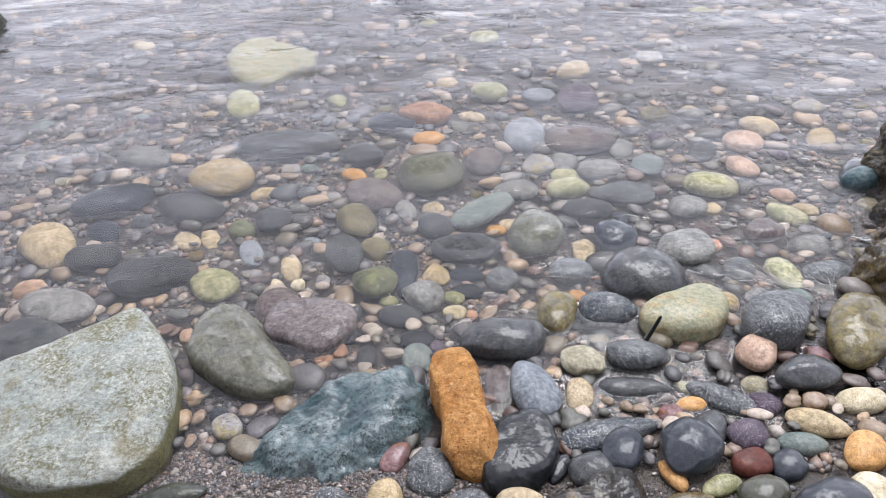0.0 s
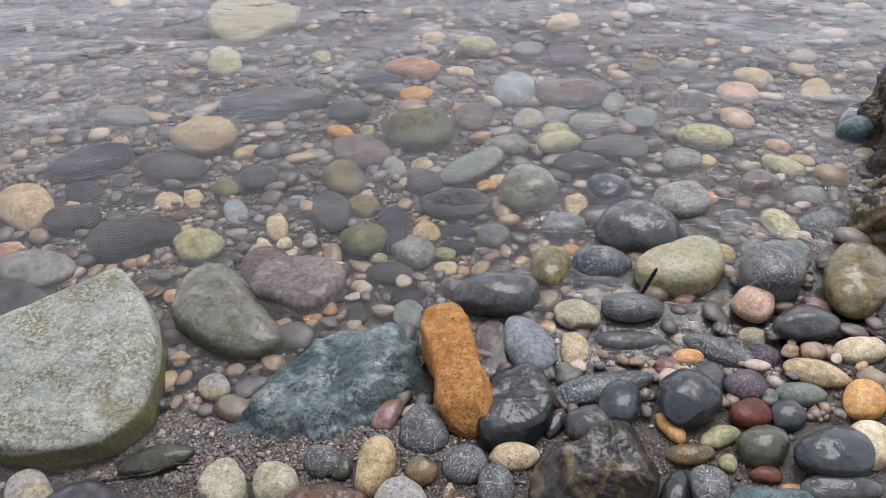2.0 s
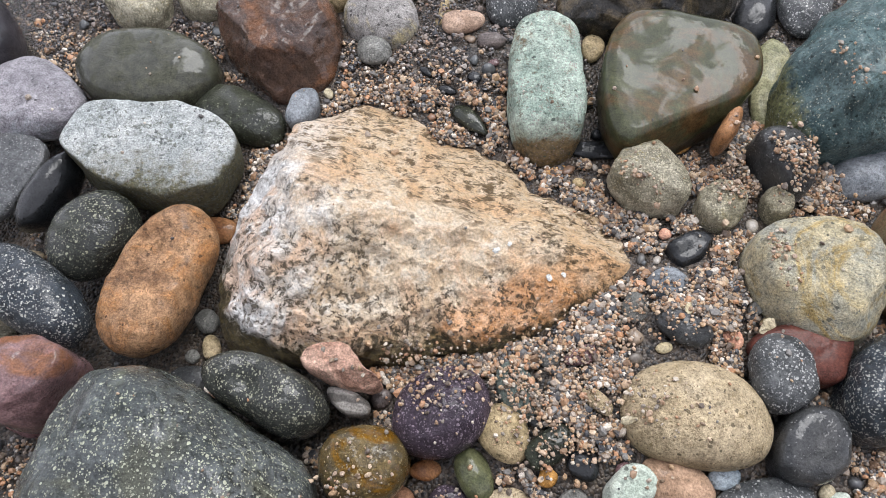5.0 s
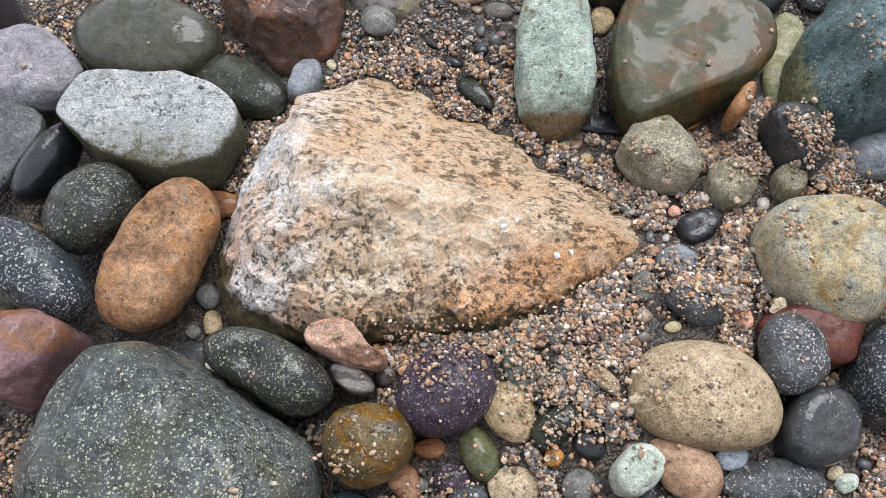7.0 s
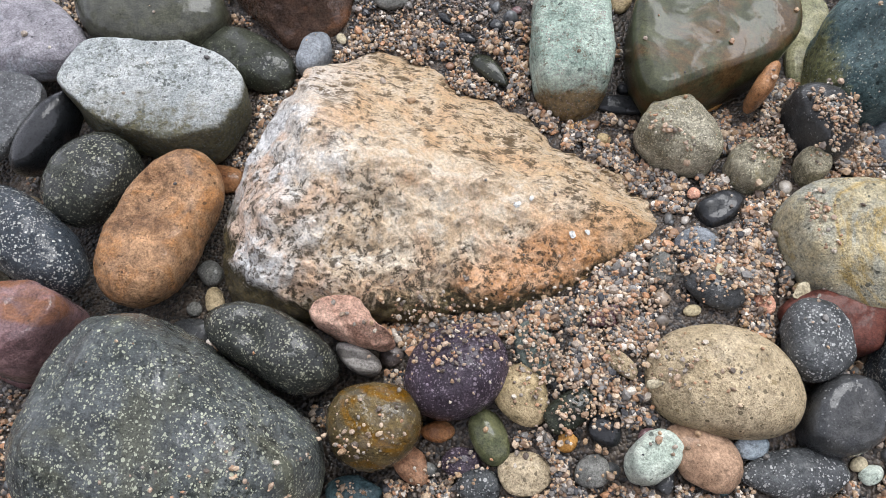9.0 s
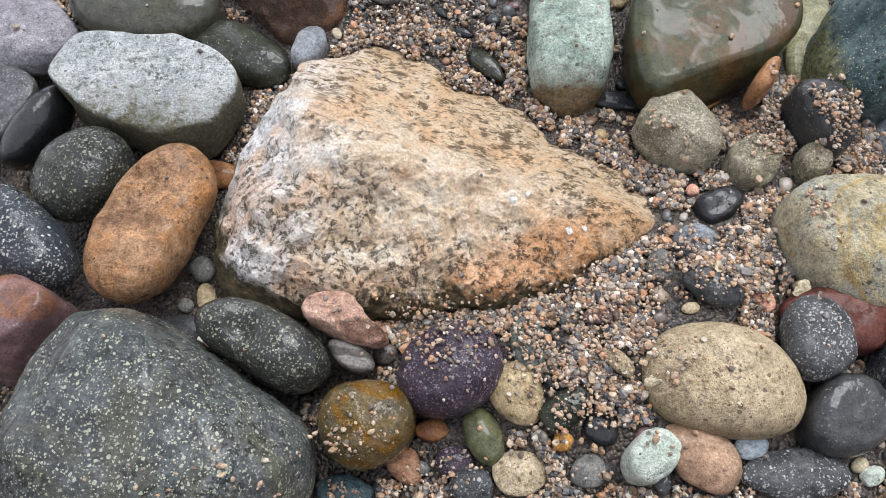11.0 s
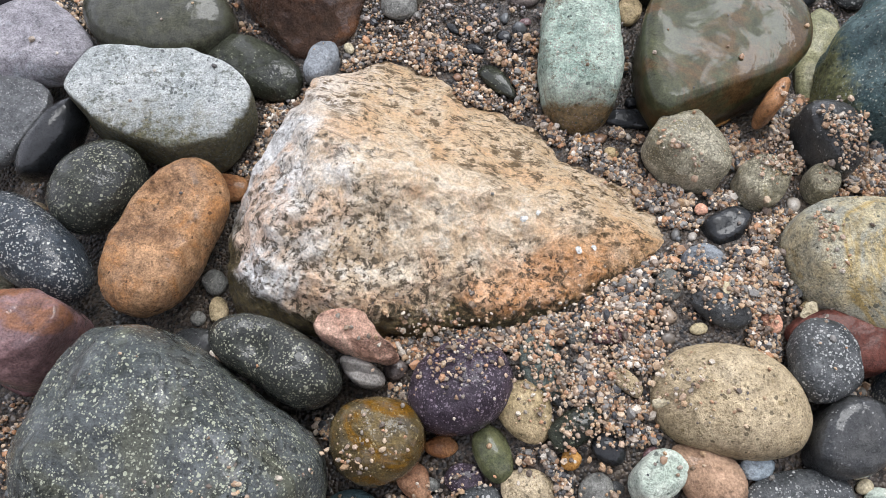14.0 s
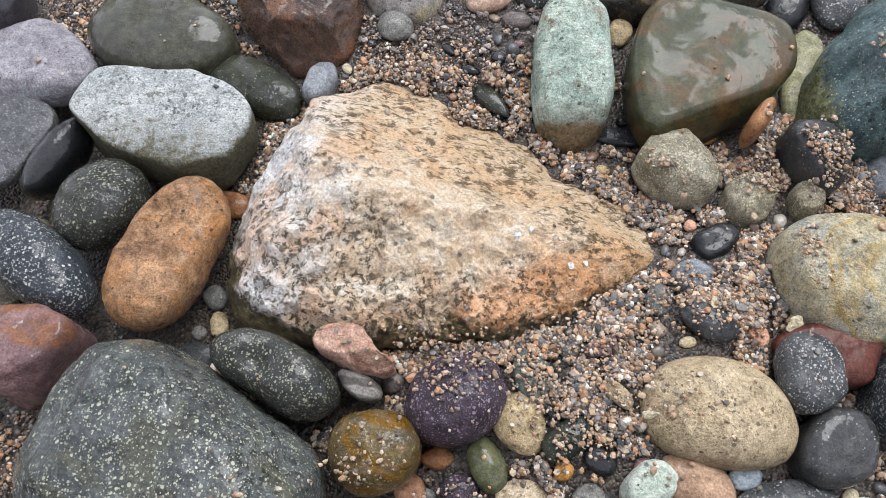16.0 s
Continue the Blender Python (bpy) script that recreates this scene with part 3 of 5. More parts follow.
def pebble(kind, x, y, a, b, c, rot, bend=0):
    """A water-worn stone: half axes a, b, c, the long one turned by rot degrees."""
    SEED[0] += 1
    s = SEED[0]
    g = np.random.default_rng(s)
    u, f = ball(5 if a > .05 and y < .7 else 4 if a > .022 else 3)
    p = g.uniform(1.95, 2.3)
    r = (np.abs(u) ** p).sum(1) ** (-1 / p)
    r *= 1 + .075 * waves(u, 2.3, s) + .026 * waves(u, 5, s + 1) + .006 * waves(u, 19, s + 2)
    for _ in range(g.integers(2, 5)):                       # worn flats
        d = g.normal(size=3)
        d /= np.linalg.norm(d)
        k, lim = u @ d, g.uniform(.82, .95)
        r = np.where(k * r > lim, r + (lim / np.maximum(k, .2) - r) * .7, r)
    v = u * r[:, None] * (a, b, c)
    v[:, 1] *= 1 + g.uniform(-.2, .2) * v[:, 0] / a           # egg-like: one end wider
    v[:, 1] += bend * b * ((v[:, 0] / a) ** 2 - .4)
    TAKEN.append((x, y, (a + b) / 2))
    name = "cobble" if a > .05 else "pebble"
    size = "large" if a > .06 else "small" if a < .018 else "rounded"
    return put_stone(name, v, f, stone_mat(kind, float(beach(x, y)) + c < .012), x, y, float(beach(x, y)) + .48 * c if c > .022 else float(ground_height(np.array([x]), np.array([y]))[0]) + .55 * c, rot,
                     f"{size} {KINDS[kind][7]} {name} {where(x, y)}", name)


def rock(name, kind, x, y, h, p, sides, lean=14, top=(0, 0), level=0, rough=.02, chips=5):
    """An angular stone of height h with upright faces (bearing, reach); top: the bearing and tilt of its upper face."""
    SEED[0] += 1
    s = SEED[0]
    u, f = ball(level or (6 if max(q for _, q in sides) > .1 else 5))
    n, d = [], []
    for az, reach in sides:
        e = radians(lean)
        n.append((math.cos(radians(az)) * math.cos(e), math.sin(radians(az)) * math.cos(e), math.sin(e)))
        d.append(reach * math.cos(e) * 1.02)
    ta, tt = radians(top[0]), radians(top[1])
    n += [(math.cos(ta) * math.sin(tt), math.sin(ta) * math.sin(tt), math.cos(tt)), (0, 0, -1)]
    d += [.66 * h, .6 * h]
    n, d = np.array(n), np.array(d)
    r = hull_radius(u, n, d, p * 1.8)
    g = np.random.default_rng(s)
    cut = g.normal(size=(chips, 3)) + (0, 0, .5)
    cut /= np.linalg.norm(cut, axis=1)[:, None]
    reach = np.array([(u * r[:, None] @ q).max() for q in cut]) if chips else np.zeros(0)
    n, d = np.vstack([n, cut]), np.concatenate([d, reach * g.uniform(.82, .95, chips)])
    r = hull_radius(u, n, d, p * 1.8)
    v, out = u * r[:, None], hull_normal(u, n, d, p * .9)
    k = np.mean([q for _, q in sides])
    q = v / k
    w = .5 * waves(q, 3.5, s) - .5 * np.abs(waves(q, 6, s + 3)) + .3 * waves(q, 11, s + 1) - .2 * np.abs(waves(q, 22, s + 4)) + .1 * waves(q, 45, s + 2)
    v = v + out * (w * rough * k)[:, None]
    TAKEN.append((x, y, k))
    return put_stone(name, v, f, stone_mat(kind), x, y, float(beach(x, y)) + .36 * h, 0,
                     f"{KINDS[kind][7]} {name} {where(x, y)}", name)


def turned(reach, count, soft):
    """The reach round a stone at count even bearings, through the given ones, its corners eased."""
    k = len(reach)
    a = np.arange(count) * k / count
    r = 1 / np.interp(a, np.arange(k + 1), 1 / np.append(reach, reach[0]))
    w = np.exp(-.5 * (np.arange(-count // 2, count - count // 2) / (soft * count / 360)) ** 2)
    return np.real(np.fft.ifft(np.fft.fft(r) * np.fft.fft(np.fft.ifftshift(w / w.sum()))))


def lathe_faces(rings, count):
    """Triangles of a stack of rings, the first and the last closed by a point each; the points come last."""
    i = np.arange(count)
    j = (i + 1) % count
    fs = []
    for q in range(rings - 1):
        a, b = q * count, (q + 1) * count
        fs += [np.stack([a + i, b + i, b + j], 1), np.stack([a + i, b + j, a + j], 1)]
    top, foot = rings * count, rings * count + 1
    last = (rings - 1) * count
    fs += [np.stack([np.full(count, top), i, j], 1), np.stack([np.full(count, foot), last + j, last + i], 1)]
    return np.concatenate(fs)


def outward(v, f):
    """Vertex normals."""
    t = np.cross(v[f[:, 1]] - v[f[:, 0]], v[f[:, 2]] - v[f[:, 0]])
    n = np.zeros_like(v)
    for k in range(3):
        np.add.at(n, f[:, k], t)
    return n / np.maximum(np.linalg.norm(n, axis=1), 1e-12)[:, None]


def hewn(name, kind, x, y, h, reach, boxy=.6, flare=0.0, tilt=(0, 0), cuts=(), dents=(), rough=.02, lift=0.0):
    """A stone of any outline: reach in mm at even bearings, height h over the beach; boxy 1 is round, .3 square-edged;
    tilt: bearing and degrees by which the top falls; cuts: flat faces (bearing, rise, how far out)."""
    SEED[0] += 1
    s = SEED[0]
    reach = np.array(reach) / 1000
    k = reach.mean()
    count, rings = (126, 46) if k > .055 else (96, 36) if k > .02 else (60, 24)
    r = turned(reach, count, 4 if boxy < .5 else 10)
    a = np.arange(count) * 2 * math.pi / count
    p = np.linspace(math.pi / 2, -math.pi / 2, 4000)
    rho, z = np.abs(np.cos(p)) ** boxy, np.sign(np.sin(p)) * np.abs(np.sin(p)) ** boxy
    step = np.concatenate([[0], np.cumsum(np.hypot(np.diff(rho), .7 * np.diff(z)))])
    at = np.linspace(0, step[-1], rings + 2)[1:-1]
    rho, z = np.interp(at, step, rho), np.interp(at, step, z)
    half = .675 * h
    rad = r[None] * (rho * (1 - flare * z))[:, None]
    v = np.stack([rad * np.cos(a), rad * np.sin(a), np.repeat(z[:, None] * half, count, 1)], 2).reshape(-1, 3)
    v = np.vstack([v, (0, 0, half), (0, 0, -half)])
    ta = radians(tilt[0])
    v[:, 2] -= (v[:, 0] * math.cos(ta) + v[:, 1] * math.sin(ta)) * math.tan(radians(tilt[1])) * (v[:, 2] / half + 1) / 2
    q = v / k
    v = v * (1 + .035 * waves(q, 2.4, s + 7))[:, None]
    for az, el, out in (*cuts, *(((0, 90, .84),) if len(cuts) > 1 else ())):
        n = np.array((math.cos(radians(az)) * math.cos(radians(el)), math.sin(radians(az)) * math.cos(radians(el)), math.sin(radians(el))))
        along = v @ n
        past, ease = along - out * along.max(), (.07 if boxy >= .5 else .025) * k
        v = v - n * ((np.sqrt(past ** 2 + ease ** 2) + past) / 2 * .93)[:, None]
    for dx, dy, wide, deep in dents:
        v[:, 2] -= deep * np.exp(-((v[:, 0] / k - dx) ** 2 + (v[:, 1] / k - dy) ** 2) / (2 * wide ** 2)) * (v[:, 2] > 0)
    f = lathe_faces(rings, count)
    q = v / k
    w = .5 * waves(q, 3.5, s) - .5 * np.abs(waves(q, 6, s + 3)) + .32 * waves(q, 11, s + 1) - .24 * np.abs(waves(q, 22, s + 4)) + .12 * waves(q, 42, s + 2)
    v = v + outward(v, f) * (w * rough * k)[:, None]
    TAKEN.append((x, y, k))
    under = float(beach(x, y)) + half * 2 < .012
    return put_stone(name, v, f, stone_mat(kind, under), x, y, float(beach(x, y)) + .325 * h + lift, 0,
                     f"{KINDS[kind][7]} {name} {where(x, y)}", name)


# ---- ground and water ----
def spread(lo, hi, step, far):
    """Grid lines: even between lo and hi, then ever wider out to far."""
    core = list(np.arange(lo, hi + step / 2, step))
    out, s = [], step
    while (out[-1] if out else 0) < far:
        s *= 1.22
        out.append((out[-1] if out else 0) + s)
    return np.array([lo - o for o in reversed(out)] + core + [hi + o for o in out])


def sheet(name, xs, ys, height, mat):
    gx, gy = np.meshgrid(xs, ys)
    v = np.stack([gx.ravel(), gy.ravel(), height(gx.ravel(), gy.ravel())], 1)
    i = np.arange(len(xs) * len(ys)).reshape(len(ys), len(xs))
    f = np.stack([i[:-1, :-1].ravel(), i[:-1, 1:].ravel(), i[1:, 1:].ravel(), i[1:, :-1].ravel()], 1)
    return new(name, mesh_of(name, v, f, mat))


HEAPS = [(.17, .08, .12, .013), (.20, -.04, .11, .014), (.06, -.09, .09, .013), (-.22, .40, .18, .015), (.0, .30, .13, .015), (-.17, .14, .05, .012), (-.33, -.02, .12, -.012), (.14, -.03, .13, .009), (.21, .06, .05, .016), (.09, -.045, .04, .016), (.25, .20, .04, .022), (.32, .18, .03, .02), (.12, .18, .04, .008), (-.02, -.06, .05, .011), (.16, .0, .04, .013), (.07, -.13, .06, .01), (-.02, .25, .08, .01), (-.06, -.13, .05, .008), (-.38, .36, .12, .004), (-.2, .42, .08, .004)]


def ground_height(x, y):
    p = np.stack([x, y, 0 * x], -1)
    near = np.exp(-((x / 3) ** 2 + ((y - 1) / 4) ** 2))
    heap = sum(h * np.exp(-((x - cx) ** 2 + (y - cy) ** 2) / (2 * w * w)) for cx, cy, w, h in HEAPS)
    sky_block = 3.6 / (1 + np.exp(np.clip((y + 2.4) / .33, -40, 40)))          # unseen rise added behind the camera to block sky light
    return beach(x, y) + heap + sky_block + near * (.006 * waves(p, 9, 1) + .003 * waves(p, 30, 2) + .0012 * waves(p, 110, 3)) - .014 - .016 / (1 + np.exp(np.clip((y - .24) / .02, -40, 40)))


def water_height(x, y):
    p = np.stack([x * .5, y, 0 * x], -1)
    near = np.exp(-((x / 6) ** 2 + ((y - 2) / 8) ** 2))
    return .012 + near * (.0035 * waves(p, 7, 11) + .0012 * waves(p, 22, 12))


ground = sheet("ground", spread(-1.0, 1.0, .0095, 400), spread(-.5, 1.5, .0095, 400), ground_height, sand_material())
tagged(ground, "wet coarse sand and shingle sloping into water", "ground", kind="structure")


# ---- stones of the beach and the shallows ----
pebble("mauve", -0.077, -0.060, 0.0100, 0.0089, 0.0055, 178)
pebble("tan", 0.027, -0.087, 0.0259, 0.0198, 0.0123, 131)
pebble("olive", 0.005, -0.119, 0.0215, 0.0138, 0.0086, 117)
pebble("olivedark", 0.063, -0.095, 0.0231, 0.0126, 0.0078, 38)
pebble("black", 0.087, -0.107, 0.0139, 0.0106, 0.0066, 150)
pebble("orange", 0.061, -0.118, 0.0082, 0.0075, 0.0047, 71)
pebble("tanpink", 0.159, -0.118, 0.0315, 0.0201, 0.0125, 156)
pebble("blue", 0.196, -0.108, 0.0129, 0.0088, 0.0055, 14)
pebble("grayspeck", 0.228, -0.124, 0.0381, 0.0187, 0.0116, 8)
pebble("gray", 0.131, 0.023, 0.0136, 0.0116, 0.0072, 76)
pebble("slate", 0.169, 0.005, 0.0245, 0.0147, 0.0091, 150)
pebble("pink", 0.210, 0.002, 0.0111, 0.0076, 0.0047, 106)
pebble("gray", 0.062, -0.023, 0.0094, 0.0078, 0.0048, 9)
pebble("maroon", 0.087, -0.022, 0.0155, 0.0081, 0.0050, 20)
pebble("greengray", 0.037, -0.053, 0.0238, 0.0169, 0.0105, 122)
pebble("orange", 0.192, 0.217, 0.0185, 0.0099, 0.0061, 33)
pebble("black", 0.104, 0.199, 0.0260, 0.0102, 0.0041, 1)
pebble("black", 0.108, 0.218, 0.0071, 0.0058, 0.0036, 10)
pebble("gray", -0.250, 0.006, 0.0132, 0.0098, 0.0061, 144)
pebble("tan", -0.241, -0.019, 0.0124, 0.0091, 0.0056, 110)
pebble("gray", -0.258, -0.028, 0.0072, 0.0065, 0.0040, 147)
pebble("slate", -0.254, -0.049, 0.0191, 0.0137, 0.0085, 168)
pebble("cream", 0.275, -0.111, 0.0073, 0.0052, 0.0032, 27)
pebble("palegreen", 0.283, -0.117, 0.0091, 0.0070, 0.0043, 28)
pebble("purple", -0.013, -0.138, 0.0144, 0.0123, 0.0076, 7)
pebble("rust", -0.050, -0.144, 0.0152, 0.0121, 0.0075, 139)
pebble("rust", -0.034, -0.118, 0.0126, 0.0086, 0.0053, 6)
pebble("teal", -0.092, -0.167, 0.0226, 0.0134, 0.0083, 0)
pebble("sandy", 0.034, -0.142, 0.0194, 0.0146, 0.0059, 7)
pebble("gray", 0.080, -0.138, 0.0133, 0.0116, 0.0072, 17)
pebble("grayspeck", -0.000, -0.153, 0.0173, 0.0135, 0.0084, 3)
pebble("pink", 0.165, 0.104, 0.0062, 0.0055, 0.0034, 38)
pebble("maroon", -0.398, -0.094, 0.0280, 0.0122, 0.0075, 152)
pebble("olivepale", 0.285, 0.291, 0.0590, 0.0188, 0.0116, 77)
pebble("rust", 0.423, 0.210, 0.0363, 0.0196, 0.0121, 2)
pebble("grayblue", 0.362, 0.185, 0.0442, 0.0268, 0.0166, 26)
pebble("olivedark", -0.258, 0.223, 0.0536, 0.0290, 0.0180, 159)
pebble("gray", -0.124, 0.299, 0.0201, 0.0178, 0.0110, 175)
pebble("brown", -0.099, 0.413, 0.0261, 0.0249, 0.0154, 155)
pebble("grayspeck", -0.259, 0.430, 0.0325, 0.0292, 0.0181, 139)
pebble("olivedark", -0.226, 0.417, 0.0244, 0.0175, 0.0108, 106)
pebble("grayspeck", -0.033, 0.429, 0.0362, 0.0351, 0.0218, 14)
pebble("sandy", 0.045, 0.450, 0.0423, 0.0246, 0.0153, 6)
pebble("grayspeck", 0.016, 0.384, 0.0391, 0.0290, 0.0180, 91)
pebble("black", -0.420, 0.116, 0.0460, 0.0175, 0.0250, 68)
pebble("mossgray", -0.448, -0.032, 0.0327, 0.0244, 0.0151, 146)
pebble("slate", -0.495, 0.020, 0.0290, 0.0216, 0.0134, 150)
pebble("rust", -0.259, 0.099, 0.0208, 0.0135, 0.0084, 168)
pebble("olivedark", -0.542, 0.438, 0.0624, 0.0266, 0.0165, 15)
pebble("sandy", -0.458, 0.061, 0.0235, 0.0114, 0.0071, 12)
pebble("tanpink", -0.034, 0.348, 0.0239, 0.0151, 0.0094, 9)
pebble("mauve", -0.002, 0.323, 0.0144, 0.0107, 0.0066, 3)
pebble("tan", 0.102, 0.327, 0.0111, 0.0082, 0.0051, 83)
pebble("maroon", -0.169, 0.542, 0.0361, 0.0215, 0.0134, 66)
pebble("grayspeck", -0.105, 0.505, 0.0510, 0.0410, 0.0254, 98)
pebble("slate", 0.012, 0.863, 0.0866, 0.0645, 0.0400, 9)
pebble("grayblue", 0.071, 0.724, 0.0769, 0.0438, 0.0272, 104)
pebble("sandy", 0.160, 0.714, 0.0422, 0.0252, 0.0156, 86)
pebble("mossgray", 0.169, 0.802, 0.0411, 0.0373, 0.0231, 16)
pebble("grayspeck", 0.280, 0.822, 0.0677, 0.0363, 0.0225, 5)
pebble("slate", 0.265, 0.741, 0.0697, 0.0279, 0.0173, 2)
pebble("basaltspeck", 0.233, 0.972, 0.0643, 0.0523, 0.0324, 3)
pebble("olivebrown", 0.129, 0.973, 0.0673, 0.0442, 0.0274, 86)
pebble("orange", 0.179, 1.047, 0.0260, 0.0204, 0.0127, 6)
pebble("olivebrown", 0.732, 0.901, 0.1174, 0.0610, 0.0378, 66)
pebble("tanpink", 0.517, 0.837, 0.0550, 0.0400, 0.0248, 58)
pebble("mossgray", 0.496, 0.757, 0.0289, 0.0234, 0.0145, 26)
pebble("slate", 0.592, 0.772, 0.0635, 0.0408, 0.0253, 17)
pebble("maroon", 0.641, 0.842, 0.0296, 0.0285, 0.0177, 136)
pebble("cream", 0.671, 0.714, 0.0443, 0.0309, 0.0192, 14)
pebble("tan", 0.575, 0.654, 0.0536, 0.0310, 0.0192, 161)
pebble("grayspeck", 0.426, 0.717, 0.0656, 0.0286, 0.0177, 149)
pebble("orange", 0.367, 0.701, 0.0307, 0.0182, 0.0113, 7)
pebble("purple", 0.499, 0.704, 0.0307, 0.0281, 0.0175, 12)
pebble("slate", 0.387, 0.635, 0.0475, 0.0280, 0.0174, 72)
pebble("purple", 0.448, 0.623, 0.0378, 0.0320, 0.0198, 9)
pebble("slateblue", 0.335, 0.570, 0.0636, 0.0532, 0.0330, 59)
pebble("red", 0.436, 0.555, 0.0373, 0.0274, 0.0170, 14)
pebble("greengray", 0.532, 0.605, 0.0439, 0.0243, 0.0151, 7)
pebble("slateblue", 0.494, 0.551, 0.0340, 0.0263, 0.0163, 50)
pebble("slateblue", 0.225, 0.571, 0.0488, 0.0357, 0.0221, 77)
pebble("basaltspeck", 0.206, 0.611, 0.0929, 0.0302, 0.0187, 16)
pebble("slate", 0.169, 0.524, 0.0430, 0.0335, 0.0208, 16)
pebble("black", 0.113, 0.530, 0.0339, 0.0149, 0.0093, 62)
pebble("orange", 0.302, 0.523, 0.0330, 0.0170, 0.0106, 118)
pebble("olivepale", 0.372, 0.504, 0.0368, 0.0181, 0.0112, 26)
pebble("brown", 0.323, 0.468, 0.0397, 0.0206, 0.0128, 8)
pebble("olivewet", 0.434, 0.481, 0.0435, 0.0353, 0.0219, 29)
pebble("slateblue", 0.528, 0.457, 0.0632, 0.0453, 0.0281, 21)
pebble("slate", 0.519, 0.402, 0.0624, 0.0280, 0.0174, 6)
pebble("cream", 0.599, 0.491, 0.0470, 0.0343, 0.0213, 53)
pebble("orange", 0.628, 0.586, 0.0458, 0.0307, 0.0190, 57)
pebble("maroon", 0.323, 0.675, 0.0257, 0.0210, 0.0130, 26)
pebble("grayspeck", 0.334, 0.401, 0.0415, 0.0279, 0.0173, 79)
pebble("black", 0.284, 0.396, 0.0431, 0.0221, 0.0137, 71)
pebble("red", 0.423, 0.430, 0.0230, 0.0152, 0.0094, 5)
pebble("rust", 0.453, 0.393, 0.0247, 0.0190, 0.0118, 11)
pebble("olivepale", 0.376, 0.455, 0.0173, 0.0132, 0.0082, 58)
pebble("tan", 0.104, 0.325, 0.0192, 0.0118, 0.0073, 82)
pebble("lightgray", -0.501, 0.602, 0.0328, 0.0272, 0.0169, 130)
pebble("lightgray", -0.731, 0.372, 0.0483, 0.0309, 0.0191, 133)
pebble("olivepale", -0.595, 0.225, 0.0252, 0.0103, 0.0064, 11)
pebble("mossgray", -0.618, 0.179, 0.0473, 0.0288, 0.0178, 156)
pebble("tan", 0.528, 0.336, 0.0540, 0.0317, 0.0197, 23)
pebble("tanpink", 0.488, 0.255, 0.0583, 0.0349, 0.0216, 14)
pebble("rust", 0.422, 0.212, 0.0411, 0.0193, 0.0120, 11)
pebble("mauve", 0.004, 0.749, 0.0517, 0.0290, 0.0180, 89)
pebble("gray", 0.495, 0.750, 0.0275, 0.0175, 0.0108, 109)
pebble("tan", -1.249, 1.255, 0.1322, 0.0748, 0.0374, 135)
pebble("slate", -0.762, 1.931, 0.1818, 0.0977, 0.0488, 179)
pebble("tan", -0.894, 1.670, 0.1036, 0.0973, 0.0486, 139)
pebble("olivegray", -0.230, 1.687, 0.1375, 0.0976, 0.0488, 93)
pebble("rust", -0.302, 2.205, 0.1052, 0.0839, 0.0420, 175)
pebble("orange", -0.270, 1.978, 0.0549, 0.0476, 0.0238, 10)
pebble("mauve", 0.247, 1.931, 0.1187, 0.0912, 0.0456, 6)
pebble("grayblue", 0.058, 1.992, 0.1181, 0.0746, 0.0373, 92)
pebble("purple", 0.267, 2.339, 0.1248, 0.0781, 0.0391, 84)
pebble("tan", 0.274, 2.675, 0.0872, 0.0659, 0.0330, 79)
pebble("lightgray", 0.106, 1.754, 0.0675, 0.0475, 0.0237, 91)
pebble("gray", 0.187, 1.776, 0.0676, 0.0412, 0.0206, 85)
pebble("olivepale", 0.189, 1.587, 0.0679, 0.0526, 0.0263, 21)
pebble("greengray", 0.445, 1.742, 0.0639, 0.0512, 0.0256, 75)
pebble("olivepale", 0.599, 1.590, 0.0768, 0.0610, 0.0305, 159)
pebble("tanpink", 0.763, 1.893, 0.0684, 0.0650, 0.0325, 18)
pebble("tan", 0.850, 2.028, 0.0704, 0.0591, 0.0296, 94)
pebble("tan", 1.019, 1.946, 0.0860, 0.0417, 0.0208, 65)
pebble("olivegray", 0.089, 1.315, 0.0953, 0.0747, 0.0374, 88)
pebble("orange", -0.017, 1.375, 0.0289, 0.0246, 0.0123, 165)
pebble("tan", 0.018, 1.404, 0.0293, 0.0273, 0.0136, 152)
pebble("tan", -0.200, 1.487, 0.0364, 0.0310, 0.0155, 106)
pebble("orange", -0.478, 1.705, 0.0440, 0.0367, 0.0184, 154)
pebble("tan", 0.207, 1.262, 0.0526, 0.0284, 0.0142, 83)
pebble("slateblue", 0.292, 1.298, 0.0731, 0.0583, 0.0292, 76)
pebble("slate", 0.334, 1.106, 0.0976, 0.0887, 0.0443, 22)
pebble("gray", 0.456, 1.238, 0.0796, 0.0691, 0.0345, 62)
pebble("gray", 0.289, 1.708, 0.0686, 0.0569, 0.0284, 8)
pebble("grayspeck", 0.341, 1.543, 0.0897, 0.0593, 0.0296, 1)
pebble("slate", 0.232, 1.454, 0.0680, 0.0468, 0.0234, 4)
pebble("gray", 0.502, 1.463, 0.0556, 0.0497, 0.0248, 44)
pebble("tan", 0.577, 1.478, 0.0347, 0.0273, 0.0136, 57)
pebble("olivepale", 0.755, 1.431, 0.0593, 0.0423, 0.0212, 123)
pebble("olivepale", 0.664, 1.147, 0.0615, 0.0392, 0.0196, 103)
pebble("grayspeck", 0.569, 1.162, 0.0498, 0.0359, 0.0180, 59)
pebble("grayspeck", 0.768, 1.154, 0.0634, 0.0410, 0.0205, 18)
pebble("olivebrown", -0.411, 1.400, 0.0824, 0.0601, 0.0301, 116)
pebble("olivebrown", -0.331, 1.263, 0.0518, 0.0409, 0.0205, 120)
pebble("olive", -0.304, 1.086, 0.0581, 0.0554, 0.0277, 153)
